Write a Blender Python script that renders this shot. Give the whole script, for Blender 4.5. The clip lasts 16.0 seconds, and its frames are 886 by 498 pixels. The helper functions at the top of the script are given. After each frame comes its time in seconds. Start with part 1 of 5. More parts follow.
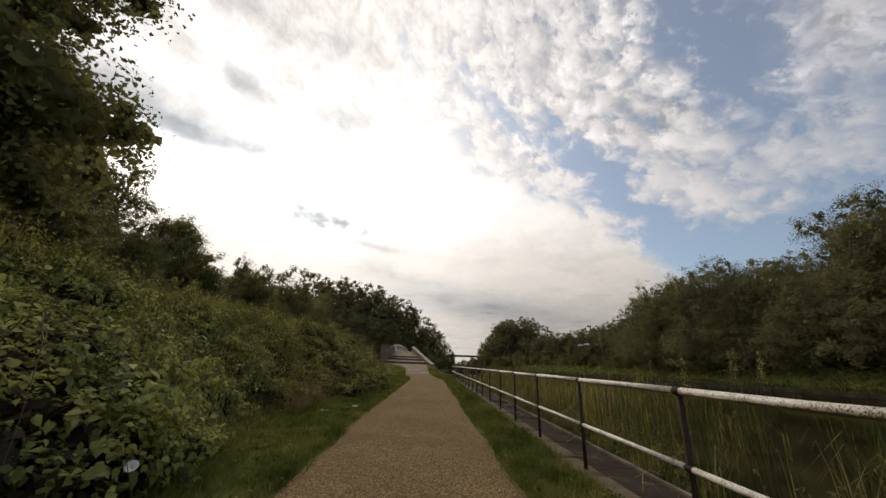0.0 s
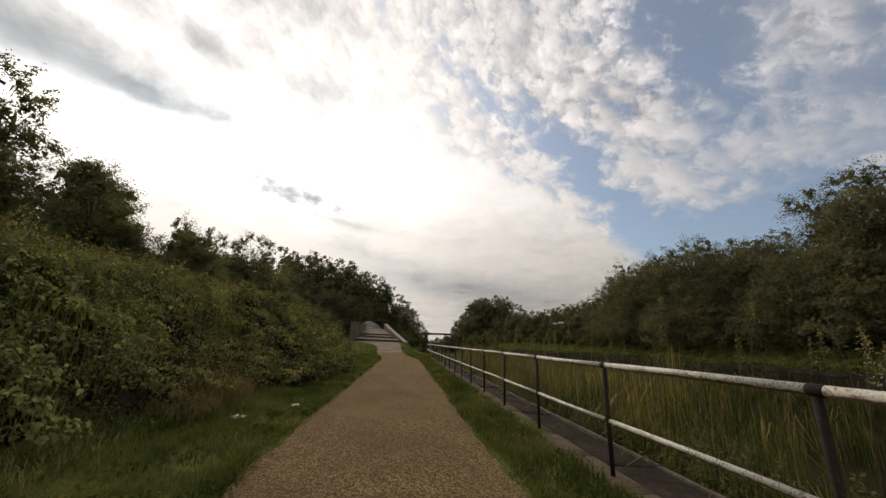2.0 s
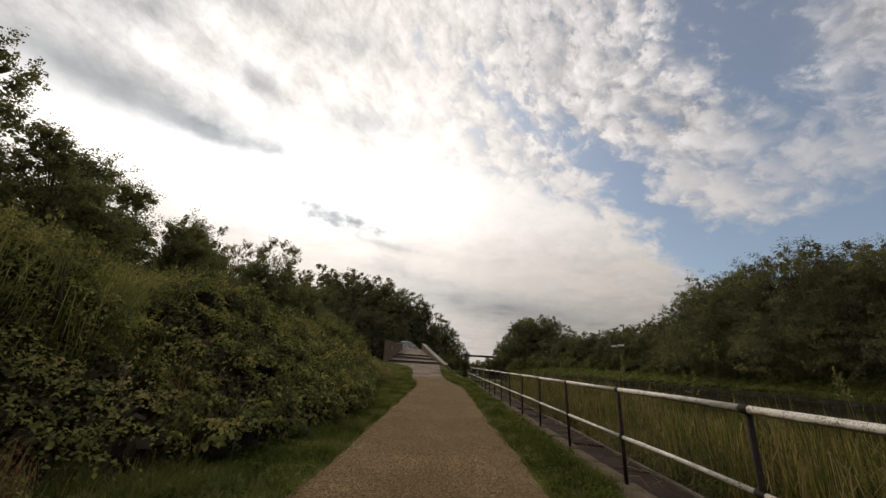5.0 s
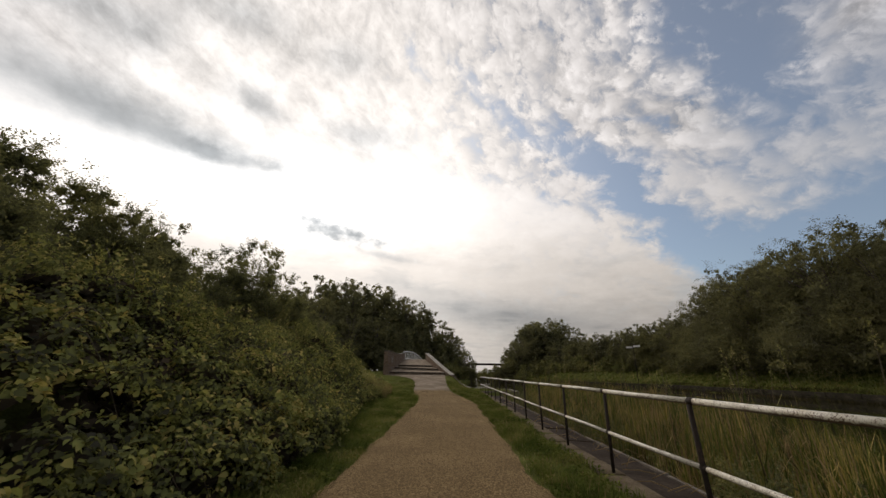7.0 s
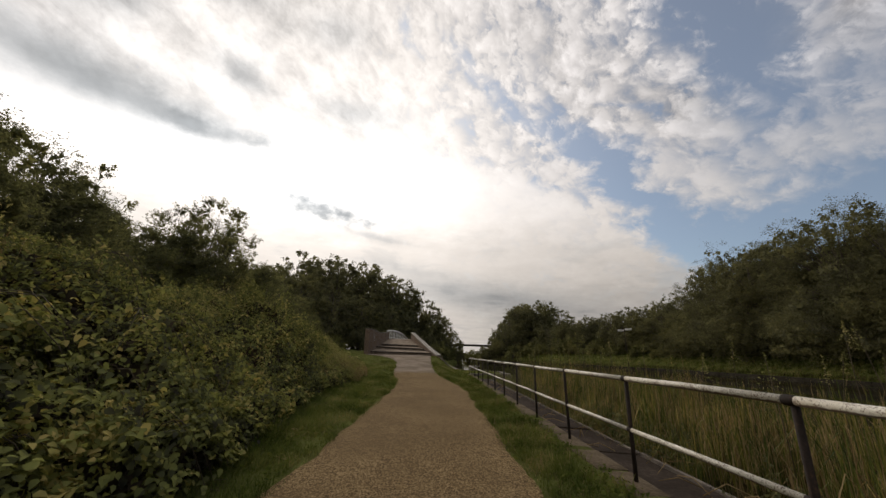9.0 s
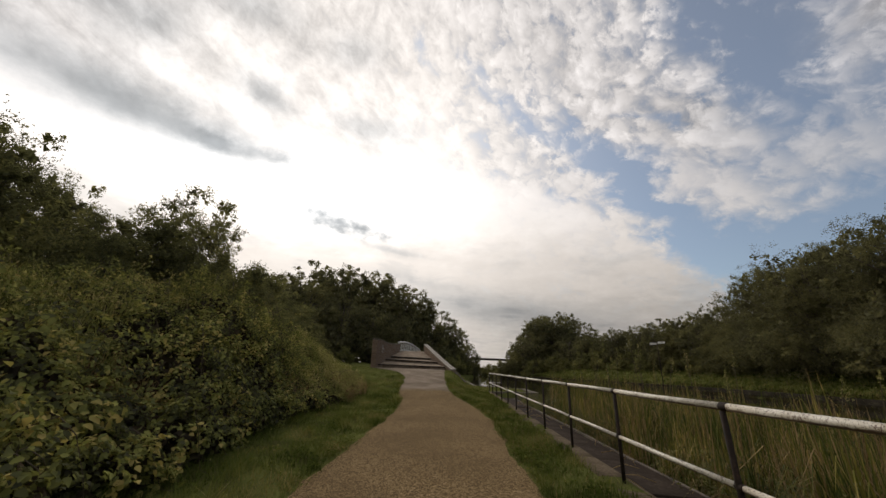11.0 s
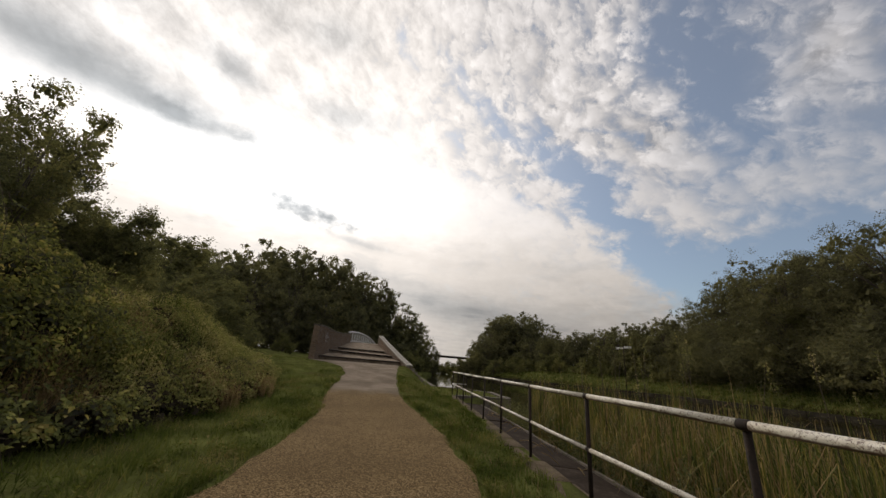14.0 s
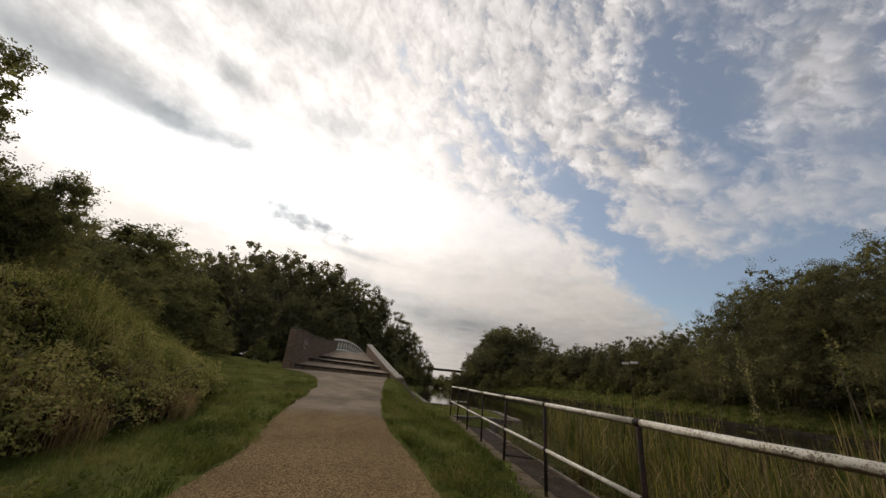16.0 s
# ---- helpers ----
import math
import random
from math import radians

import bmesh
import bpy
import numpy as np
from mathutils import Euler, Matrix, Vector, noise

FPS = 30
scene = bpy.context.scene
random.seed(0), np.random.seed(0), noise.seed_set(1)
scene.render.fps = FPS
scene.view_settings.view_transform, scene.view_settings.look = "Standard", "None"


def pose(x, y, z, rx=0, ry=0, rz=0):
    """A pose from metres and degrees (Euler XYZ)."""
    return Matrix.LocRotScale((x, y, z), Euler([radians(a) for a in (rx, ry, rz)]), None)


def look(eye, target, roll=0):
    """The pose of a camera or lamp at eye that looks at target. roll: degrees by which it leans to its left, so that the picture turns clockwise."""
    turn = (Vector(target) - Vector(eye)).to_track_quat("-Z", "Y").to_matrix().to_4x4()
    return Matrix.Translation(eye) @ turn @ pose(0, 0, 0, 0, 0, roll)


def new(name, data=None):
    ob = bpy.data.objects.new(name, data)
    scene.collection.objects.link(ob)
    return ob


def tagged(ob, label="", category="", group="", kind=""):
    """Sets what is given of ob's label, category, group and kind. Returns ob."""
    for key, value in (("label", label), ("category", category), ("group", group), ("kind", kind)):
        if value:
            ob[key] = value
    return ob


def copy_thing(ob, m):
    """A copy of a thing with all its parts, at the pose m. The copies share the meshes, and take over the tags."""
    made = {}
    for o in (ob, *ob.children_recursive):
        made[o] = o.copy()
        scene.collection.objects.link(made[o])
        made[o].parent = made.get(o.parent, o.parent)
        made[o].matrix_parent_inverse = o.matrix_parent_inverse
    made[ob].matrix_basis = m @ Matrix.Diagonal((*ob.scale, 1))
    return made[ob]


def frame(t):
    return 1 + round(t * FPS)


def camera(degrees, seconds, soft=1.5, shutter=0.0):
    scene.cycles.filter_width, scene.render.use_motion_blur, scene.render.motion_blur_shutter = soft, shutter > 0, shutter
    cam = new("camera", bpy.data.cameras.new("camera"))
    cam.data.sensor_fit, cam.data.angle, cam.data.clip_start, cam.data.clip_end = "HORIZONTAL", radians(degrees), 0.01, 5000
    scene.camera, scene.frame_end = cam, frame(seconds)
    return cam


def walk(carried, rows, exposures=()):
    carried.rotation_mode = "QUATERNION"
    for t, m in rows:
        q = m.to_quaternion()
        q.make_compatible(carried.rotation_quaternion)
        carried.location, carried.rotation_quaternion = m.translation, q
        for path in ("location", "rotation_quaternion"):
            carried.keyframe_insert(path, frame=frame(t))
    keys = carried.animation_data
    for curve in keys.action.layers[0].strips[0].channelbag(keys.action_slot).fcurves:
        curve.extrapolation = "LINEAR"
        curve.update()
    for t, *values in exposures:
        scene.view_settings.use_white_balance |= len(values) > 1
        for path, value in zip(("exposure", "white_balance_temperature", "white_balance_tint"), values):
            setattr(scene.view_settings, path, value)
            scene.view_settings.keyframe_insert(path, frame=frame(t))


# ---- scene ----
# Rows of the walk: seconds, place in metres, yaw, pitch and lean in degrees.
PATH = [
    (0.0, 0.062, 0.000, 1.192, -0.61, 18.23, -1.83), (0.5, 0.010, 0.802, 1.200, -1.67, 17.62, 0.24),
    (1.0, -0.036, 1.611, 1.208, -1.04, 15.76, -1.68), (1.5, -0.076, 2.426, 1.215, -1.17, 17.66, -2.09),
    (2.0, -0.109, 3.246, 1.222, -5.08, 15.02, -1.90), (2.5, -0.137, 4.068, 1.228, -1.47, 18.20, -4.05),
    (2.8, -0.152, 4.562, 1.232, -5.64, 17.05, -4.92), (3.0, -0.160, 4.892, 1.234, -6.42, 20.21, -3.27),
    (3.5, -0.179, 5.717, 1.240, -0.33, 16.75, -1.65), (3.7, -0.185, 6.047, 1.242, -1.44, 16.63, -3.59),
    (5.8, -0.215, 9.509, 1.258, 2.66, 18.85, -2.48), (6.0, -0.215, 9.838, 1.259, 0.49, 17.89, -0.88),
    (6.2, -0.215, 10.167, 1.260, 2.79, 18.18, -3.52), (6.5, -0.213, 10.660, 1.262, 4.85, 17.59, -1.27),
    (7.0, -0.209, 11.481, 1.263, 1.78, 19.59, -0.67), (7.5, -0.203, 12.302, 1.265, 0.97, 16.19, -2.18),
    (8.0, -0.195, 13.123, 1.266, 3.77, 18.01, -1.45), (8.2, -0.191, 13.451, 1.266, -0.12, 17.71, -0.22),
    (10.3, -0.138, 16.902, 1.264, 0.70, 16.41, -3.56), (10.5, -0.132, 17.231, 1.263, -1.13, 17.31, -2.63),
    (11.0, -0.116, 18.054, 1.261, 2.62, 18.75, -2.08), (11.5, -0.099, 18.878, 1.259, -1.13, 16.56, -5.62),
    (12.0, -0.081, 19.703, 1.256, 0.44, 16.56, -6.52), (12.5, -0.063, 20.527, 1.252, 0.88, 14.84, -6.90),
    (13.0, -0.044, 21.350, 1.249, 2.61, 14.90, -3.57), (13.5, -0.024, 22.173, 1.244, -1.21, 20.08, -4.89),
    (14.0, -0.003, 22.993, 1.239, -3.10, 18.60, -4.57), (14.5, 0.018, 23.809, 1.234, -0.13, 19.24, -5.98),
    (15.0, 0.040, 24.620, 1.228, -2.76, 16.92, -4.45), (15.5, 0.063, 25.425, 1.221, 0.91, 19.48, -5.06),
    (16.0, 0.087, 26.221, 1.215, -3.72, 20.62, -5.60)
]
cam = camera(103.3, 16.0, soft=1.5)
walk(cam, [(t, pose(x, y, z, 90 + p, 0, w) @ pose(0, 0, 0, 0, 0, -r)) for t, x, y, z, w, p, r in PATH],
     exposures=[(0.0, 0.32, 6620, 14), (1.6, 0.28, 6620, 14), (3.3, 0.14, 6620, 14), (16.0, 0.15, 6620, 14)])

# ---- sky and sun ----
SUN_AZ, SUN_EL = radians(-23), radians(29)
SUN_DIR = Vector((math.sin(SUN_AZ) * math.cos(SUN_EL), math.cos(SUN_AZ) * math.cos(SUN_EL), math.sin(SUN_EL)))


class Nodes:
    """Short hand for building node trees."""

    def __init__(self, tree):
        self.tree = tree
        tree.nodes.clear()

    def add(self, kind, **settings):
        n = self.tree.nodes.new(kind)
        for k, v in settings.items():
            if k == "operation": n.operation = v
            elif k == "blend_type": n.blend_type = v
            elif k == "data_type": n.data_type = v
            elif k == "sky_type": n.sky_type = v
            elif k == "feature": n.feature = v
        return n

    def link(self, a, b):
        self.tree.links.new(a, b)

    def put(self, socket, value):
        if isinstance(value, (int, float)):
            socket.default_value = value
        elif isinstance(value, (tuple, list, Vector)):
            socket.default_value = tuple(value)
        else:
            self.link(value, socket)

    def math(self, op, a, b=0.0, c=0.0, clamp=False):
        n = self.add("ShaderNodeMath", operation=op)
        n.use_clamp = clamp
        for s, v in zip(n.inputs, (a, b, c)):
            self.put(s, v)
        return n.outputs[0]

    def vmath(self, op, a, b=(0, 0, 0)):
        n = self.add("ShaderNodeVectorMath", operation=op)
        self.put(n.inputs[0], a)
        self.put(n.inputs[1], b)
        return n.outputs["Value"] if op in ("DOT_PRODUCT", "LENGTH") else n.outputs[0]

    def step(self, x, lo, hi, a=0.0, b=1.0):
        n = self.add("ShaderNodeMapRange")
        n.interpolation_type = "SMOOTHSTEP"
        for s, v in zip(n.inputs, (x, lo, hi, a, b)):
            self.put(s, v)
        return n.outputs[0]

    def noise(self, vec, scale, detail=4.0, rough=0.5, warp=0.0):
        n = self.add("ShaderNodeTexNoise")
        self.put(n.inputs["Vector"], vec)
        n.inputs["Scale"].default_value, n.inputs["Detail"].default_value = scale, detail
        n.inputs["Roughness"].default_value, n.inputs["Distortion"].default_value = rough, warp
        return n.outputs[0]

    def mix(self, fac, a, b, mode="MIX"):
        n = self.add("ShaderNodeMix", data_type="RGBA", blend_type=mode)
        self.put(n.inputs[0], fac)
        for s, v in ((n.inputs[6], a), (n.inputs[7], b)):
            self.put(s, (*v, 1) if isinstance(v, tuple) and len(v) == 3 else v)
        return n.outputs[2]

    def vec(self, x, y, z):
        n = self.add("ShaderNodeCombineXYZ")
        for s, v in zip(n.inputs, (x, y, z)):
            self.put(s, v)
        return n.outputs[0]


def build_sky():
    world = bpy.data.worlds.new("sky")
    scene.world = world
    world.use_nodes = True
    g = Nodes(world.node_tree)
    out, back = g.add("ShaderNodeOutputWorld"), g.add("ShaderNodeBackground")
    sky = g.add("ShaderNodeTexSky", sky_type="NISHITA")
    sky.sun_disc, sky.sun_elevation, sky.sun_rotation = False, SUN_EL, SUN_AZ
    sky.air_density, sky.dust_density, sky.ozone_density = 1.0, 1.5, 1.5
    co = g.add("ShaderNodeTexCoord").outputs["Generated"]
    d = g.vmath("NORMALIZE", co)
    sep = g.add("ShaderNodeSeparateXYZ")
    g.link(d, sep.inputs[0])
    x, y, z = sep.outputs
    up = g.math("MAXIMUM", z, 0.02)
    flat = g.math("ADD", up, 0.12)
    plane = g.vec(g.math("DIVIDE", x, flat), g.math("DIVIDE", y, flat), 0.0)
    az = g.math("ARCTAN2", x, y)          # 0 ahead, positive to the right
    el = g.math("ARCSINE", z)
    # work in degrees, ragged at two sizes
    rag = g.noise(plane, 3.2, 6, 0.62)
    rag2 = g.noise(g.vmath("ADD", plane, (7.3, 2.1, 4.0)), 3.6, 6, 0.62)
    azd, eld = g.math("MULTIPLY", az, 57.296), g.math("MULTIPLY", el, 57.296)
    A = g.math("ADD", azd, g.math("MULTIPLY", g.math("SUBTRACT", rag, 0.5), 16.0))
    E = g.math("ADD", eld, g.math("MULTIPLY", g.math("SUBTRACT", rag2, 0.5), 8.0))
    deg = g.vec(azd, g.math("MULTIPLY", eld, 1.5), 0.0)
    rag3 = g.noise(deg, 0.22, 6, 0.65)
    rag4 = g.noise(g.vmath("ADD", deg, (31.0, 17.0, 0.0)), 0.26, 6, 0.65)
    A2 = g.math("ADD", azd, g.math("MULTIPLY", g.math("SUBTRACT", rag3, 0.5), 7.0))
    E2 = g.math("ADD", eld, g.math("MULTIPLY", g.math("SUBTRACT", rag4, 0.5), 2.4))

    def blob(a0, e0, ra, re, slope=0.0, fine=False):
        a, e = (A2, E2) if fine else (A, E)
        dx = g.math("DIVIDE", g.math("SUBTRACT", a, a0), ra)
        dy = g.math("DIVIDE", g.math("SUBTRACT", g.math("SUBTRACT", e, e0), g.math("MULTIPLY", g.math("SUBTRACT", a, a0), slope)), re)
        return g.math("EXPONENT", g.math("MULTIPLY", g.math("ADD", g.math("MULTIPLY", dx, dx), g.math("MULTIPLY", dy, dy)), -1.0))

    frayed = g.math("MULTIPLY", g.math("SUBTRACT", g.noise(deg, 0.36, 6, 0.6), 0.5), 3.6)

    def shred(a0, e0, ra, re, slope=0.0):
        dx = g.math("DIVIDE", g.math("SUBTRACT", azd, a0), ra)
        dy = g.math("DIVIDE", g.math("SUBTRACT", g.math("SUBTRACT", eld, e0), g.math("MULTIPLY", g.math("SUBTRACT", azd, a0), slope)), re)
        return g.step(g.math("ADD", g.math("ADD", g.math("MULTIPLY", dx, dx), g.math("MULTIPLY", dy, dy)), frayed), 1.7, -0.5)

    def total(*terms):
        s = terms[0]
        for t in terms[1:]:
            s = g.math("ADD", s, t)
        return s

    def times(a, b):
        return g.math("MULTIPLY", a, b)

    # rippled puffs, finer flecks, drawn out along a falling diagonal
    u = g.math("ADD", times(az, 5.73 * 0.80), times(el, 5.73 * -0.55))
    v = g.math("ADD", times(az, 5.73 * 0.62), times(el, 5.73 * 1.15))
    ripple = g.vec(u, v, 0.0)
    puff = g.noise(ripple, 2.1, 6, 0.58, 0.5)
    fine = g.noise(g.vmath("ADD", ripple, (4.0, 9.0, 1.0)), 5.5, 6, 0.62, 0.4)
    mid = g.noise(g.vmath("ADD", plane, (1.4, 8.2, 2.0)), 2.2, 5, 0.55, 0.4)
    streak = g.noise(g.vec(g.math("ADD", times(az, 3.2), times(el, -5.0)), g.math("ADD", times(az, 4.5), times(el, 9.0)), 0.0), 1.8, 7, 0.66, 0.6)
    # open sky above a veil with a curved upper edge
    past = g.math("MAXIMUM", g.math("ADD", A2, 2.0), 0.0)
    line = g.math("SUBTRACT", 31.0, times(times(past, past), 0.0135))
    above = g.step(g.math("SUBTRACT", E2, line), -1.6, 1.8)
    right = times(g.step(A, -20.0, 26.0), g.step(A, 130.0, 80.0))
    opening = times(times(above, right), 0.10)
    opening = g.math("ADD", opening, times(times(g.step(A, 34.0, 50.0), g.step(E, 8.0, 18.0)), 0.10))
    opening = total(opening, times(blob(28, 27, 9, 4.2, -1.0), 0.34), times(blob(42, 14, 13, 4.0, -0.15), 0.5), times(blob(53, 17, 6, 4.0), 0.3), times(blob(46.5, 37.5, 6.5, 7.5, -0.4), 0.34),
                    times(blob(42, 45, 7, 4), 0.24), times(blob(14, 37, 8, 1.8, -0.7), 0.2), times(blob(-9.3, 49.3, 4, 1.6, -0.5), 0.22), times(blob(4, 46, 6, 1.5, -0.7), 0.16), times(blob(33, 33.5, 6, 1.3, -1.0), 0.16))
    closing = total(times(blob(57.5, 36, 4.0, 5), 0.36), times(blob(50, 24.5, 8, 4), 0.12), times(blob(22, 43, 15, 5.5, -0.85), 0.10), times(blob(38.5, 30, 5, 5, -1.0), 0.14))
    cells = g.add("ShaderNodeTexVoronoi", feature="SMOOTH_F1")
    warp = g.vec(g.math("ADD", u, times(fine, 0.8)), g.math("ADD", v, times(puff, 0.9)), 0.0)
    g.link(warp, cells.inputs["Vector"])
    cells.inputs["Scale"].default_value, cells.inputs["Smoothness"].default_value = 3.2, 0.45
    billow = g.math("SUBTRACT", 1.0, times(cells.outputs["Distance"], 1.25), clamp=True)
    lumpy = times(g.math("SUBTRACT", billow, 0.55), g.step(A, -25.0, 20.0, 0.1, 1.0))
    dens = total(times(puff, 0.72), times(fine, 0.36), times(mid, 0.15), times(lumpy, 0.26), 0.16, closing)
    cover = g.step(g.math("SUBTRACT", dens, opening), g.step(A, 20.0, 48.0, 0.34, 0.28), g.step(A, 20.0, 48.0, 0.68, 0.80))
    veil = times(g.math("SUBTRACT", 1.0, above), g.math("ADD", g.step(A2, 52.0, 30.0, 0.05, 0.97), times(g.math("SUBTRACT", streak, 0.5), 0.5)))
    cover = times(cover, g.step(A, 32.0, 52.0, 1.0, 0.62))
    cover = g.math("MAXIMUM", cover, times(blob(58, 36, 4.5, 6), 0.8))
    cover = g.math("MAXIMUM", cover, veil)
    # light in the cloud: broad glow about the hidden sun, thick grey clouds, dull horizon
    near = g.math("MAXIMUM", g.vmath("DOT_PRODUCT", d, tuple(SUN_DIR)), 0.0)
    glow = g.math("POWER", near, 7.0)
    lit = total(g.step(A, 60.0, -10.0, 0.53, 0.68), times(blob(-32, 24.3, 25, 5.6), 1.0), times(blob(-10, 33, 14, 9), 0.26), times(blob(-45, 35, 12, 1.8, -0.1), 0.35), times(blob(-38, 40, 7, 2.5, -0.2), 0.3), times(glow, 0.20))
    lit = g.math("ADD", lit, times(times(veil, g.step(E, 16.0, 24.0)), 0.10))
    lit = g.math("SUBTRACT", lit, times(times(g.step(A, -8.0, 16.0), g.step(E, 20.0, 9.0)), 0.13))
    lit = g.math("SUBTRACT", lit, times(g.step(E, 13.0, 5.0), 0.10))
    thick = total(times(blob(-51, 29.0, 15, 3.0, -0.03, True), 0.60), times(blob(-39, 28.4, 5, 1.5, -0.05, True), 0.34), times(blob(-31.5, 29.2, 3.2, 0.9, 0.1, True), 0.38), times(shred(-20.5, 21.3, 8.5, 1.5, -0.13), 0.68), times(shred(-12.0, 18.3, 7.0, 0.6, -0.15), 0.13),
                  times(blob(-12, 17.8, 5, 0.7, -0.1, True), 0.16), times(blob(-35, 36.6, 4.5, 1.8, -0.2, True), 0.34), times(blob(-16, 36.4, 9, 1.9, 0.0, True), 0.26), times(blob(-57, 38.5, 9, 2.6, 0.1, True), 0.34), times(blob(-41, 46, 8, 2.6, 0.1, True), 0.28),
                  times(blob(-22, 46, 6, 2.4, 0.1, True), 0.2), times(blob(8, 8.8, 17, 2.3, -0.12, True), 0.34), times(blob(-6, 13.2, 8, 0.9, -0.1, True), 0.14), times(g.step(mid, 0.52, 0.68), 0.10))
    relief = total(times(g.math("SUBTRACT", puff, 0.5), 0.8), times(g.math("SUBTRACT", fine, 0.5), 0.55), times(lumpy, 0.35), times(times(g.math("SUBTRACT", streak, 0.5), g.step(A, 5.0, -20.0)), 0.75))
    relief = times(relief, total(0.14, times(g.step(E, 24.0, 34.0), 0.75), times(above, 0.25)))
    lit = times(g.math("ADD", lit, times(relief, 0.7)), g.math("SUBTRACT", 1.0, g.math("MINIMUM", thick, 0.68)))
    cloud = g.mix(g.step(glow, 0.0, 0.7), (1.0, 0.985, 0.96), (1.0, 0.97, 0.91))
    cloud = g.mix(g.step(E, 30.0, 12.0), cloud, (1.0, 0.95, 0.865))
    cloud = g.mix(g.math("MINIMUM", times(thick, 1.3), 1.0), cloud, (0.87, 0.95, 0.98))
    cloud = g.mix(1.0, cloud, g.vec(lit, lit, lit), "MULTIPLY")
    blue = g.mix(1.0, sky.outputs[0], (0.062, 0.070, 0.070), "MULTIPLY")
    pale = total(0.092, times(glow, 0.3))
    blue = g.mix(1.0, blue, g.vec(pale, pale, pale), "ADD")
    col = g.mix(cover, blue, cloud)
    g.link(col, back.inputs[0])
    back.inputs[1].default_value = 1.0
    g.link(back.outputs[0], out.inputs[0])


build_sky()
sun = new("sun", bpy.data.lights.new("sun", "SUN"))
sun.data.energy, sun.data.angle, sun.data.color = 1.0, radians(12), (1.0, 0.93, 0.82)
sun.matrix_world = look(SUN_DIR * 60, (0, 0, 0))

# ---- materials ----
def material(name):
    m = bpy.data.materials.new(name)
    m.use_nodes = True
    g = Nodes(m.node_tree)
    out = g.add("ShaderNodeOutputMaterial")
    p = g.add("ShaderNodeBsdfPrincipled")
    g.link(p.outputs[0], out.inputs[0])
    return m, g, p, out


def where(g):
    return g.add("ShaderNodeTexCoord").outputs["Object"]


def ramp(g, fac, stops):
    n = g.add("ShaderNodeValToRGB")
    e = n.color_ramp.elements
    while len(e) < len(stops):
        e.new(0.5)
    for k, (pos, c) in zip(e, stops):
        k.position, k.color = pos, (*c, 1)
    g.link(fac, n.inputs[0])
    return n.outputs[0]


def bump(g, p, height, strength=0.5, dist=0.02):
    b = g.add("ShaderNodeBump")
    b.inputs["Strength"].default_value, b.inputs["Distance"].default_value = strength, dist
    g.link(height, b.inputs["Height"])
    g.link(b.outputs[0], p.inputs["Normal"])


def surface(name, stops, scale=3.0, rough=0.85, fine=40.0, depth=0.02, spec=0.3):
    """Ground, stone and the like: two scales of noise through a colour ramp, with relief."""
    m, g, p, _ = material(name)
    co = where(g)
    a, b = g.noise(co, scale, 5, 0.6), g.noise(co, fine, 4, 0.65)
    f = g.math("ADD", g.math("MULTIPLY", a, 0.6), g.math("MULTIPLY", b, 0.4))
    g.link(ramp(g, g.step(f, 0.3, 0.7), stops), p.inputs["Base Color"])
    p.inputs["Roughness"].default_value, p.inputs["Specular IOR Level"].default_value = rough, spec
    bump(g, p, g.math("ADD", a, g.math("MULTIPLY", b, 0.5)), 0.6, depth)
    return m


def leaves(name, stops, through_light=0.35, rough=0.55, patch=0.5, gloss=0.0, single=0.6):
    """Leaf surface: each leaf a shade of its own, drifting over the plant; some light passes through."""
    m, g, p, out = material(name)
    geo = g.add("ShaderNodeNewGeometry")
    pos = geo.outputs["Position"]
    f = g.math("ADD", g.math("MULTIPLY", geo.outputs["Random Per Island"], single), g.math("MULTIPLY", g.step(g.noise(pos, patch, 4), 0.28, 0.72), 1.4 - single))
    col = ramp(g, g.math("SUBTRACT", f, 0.2, clamp=True), stops)
    g.link(col, p.inputs["Base Color"])
    p.inputs["Roughness"].default_value, p.inputs["Specular IOR Level"].default_value = rough, gloss
    tr = g.add("ShaderNodeBsdfTranslucent")
    g.link(g.mix(1.0, col, (1.0, 1.0, 0.75), "MULTIPLY"), tr.inputs[0])
    mx = g.add("ShaderNodeMixShader")
    mx.inputs[0].default_value = through_light
    g.link(p.outputs[0], mx.inputs[1])
    g.link(tr.outputs[0], mx.inputs[2])
    g.link(mx.outputs[0], out.inputs[0])
    return m


M_GROUND = surface("turf_soil", [(0, (0.05, 0.044, 0.02)), (0.5, (0.085, 0.093, 0.028)), (1, (0.135, 0.142, 0.044))], 1.2, 1.0, 25, 0.02, 0.0)
M_BARK = surface("bark", [(0, (0.04, 0.032, 0.025)), (1, (0.14, 0.115, 0.09))], 3, 0.9, 30)
M_STONE = surface("old_stone", [(0, (0.045, 0.038, 0.03)), (0.5, (0.115, 0.095, 0.075)), (1, (0.2, 0.17, 0.135))], 2, 0.9, 30)
M_KERB = surface("earthy_kerb", [(0, (0.04, 0.03, 0.018)), (0.5, (0.10, 0.075, 0.047)), (1, (0.17, 0.135, 0.09))], 1.5, 0.95, 25, 0.02, 0.05)
M_APRON = surface("dark_wet_stone", [(0, (0.02, 0.015, 0.011)), (0.6, (0.042, 0.031, 0.023)), (1, (0.085, 0.064, 0.047))], 1.5, 0.95, 18, 0.02, 0.05)
M_WALL = surface("dark_mossy_wall_stone", [(0, (0.016, 0.014, 0.01)), (0.6, (0.038, 0.033, 0.024)), (1, (0.075, 0.066, 0.045))], 0.8, 0.95, 9, 0.03, 0.05)
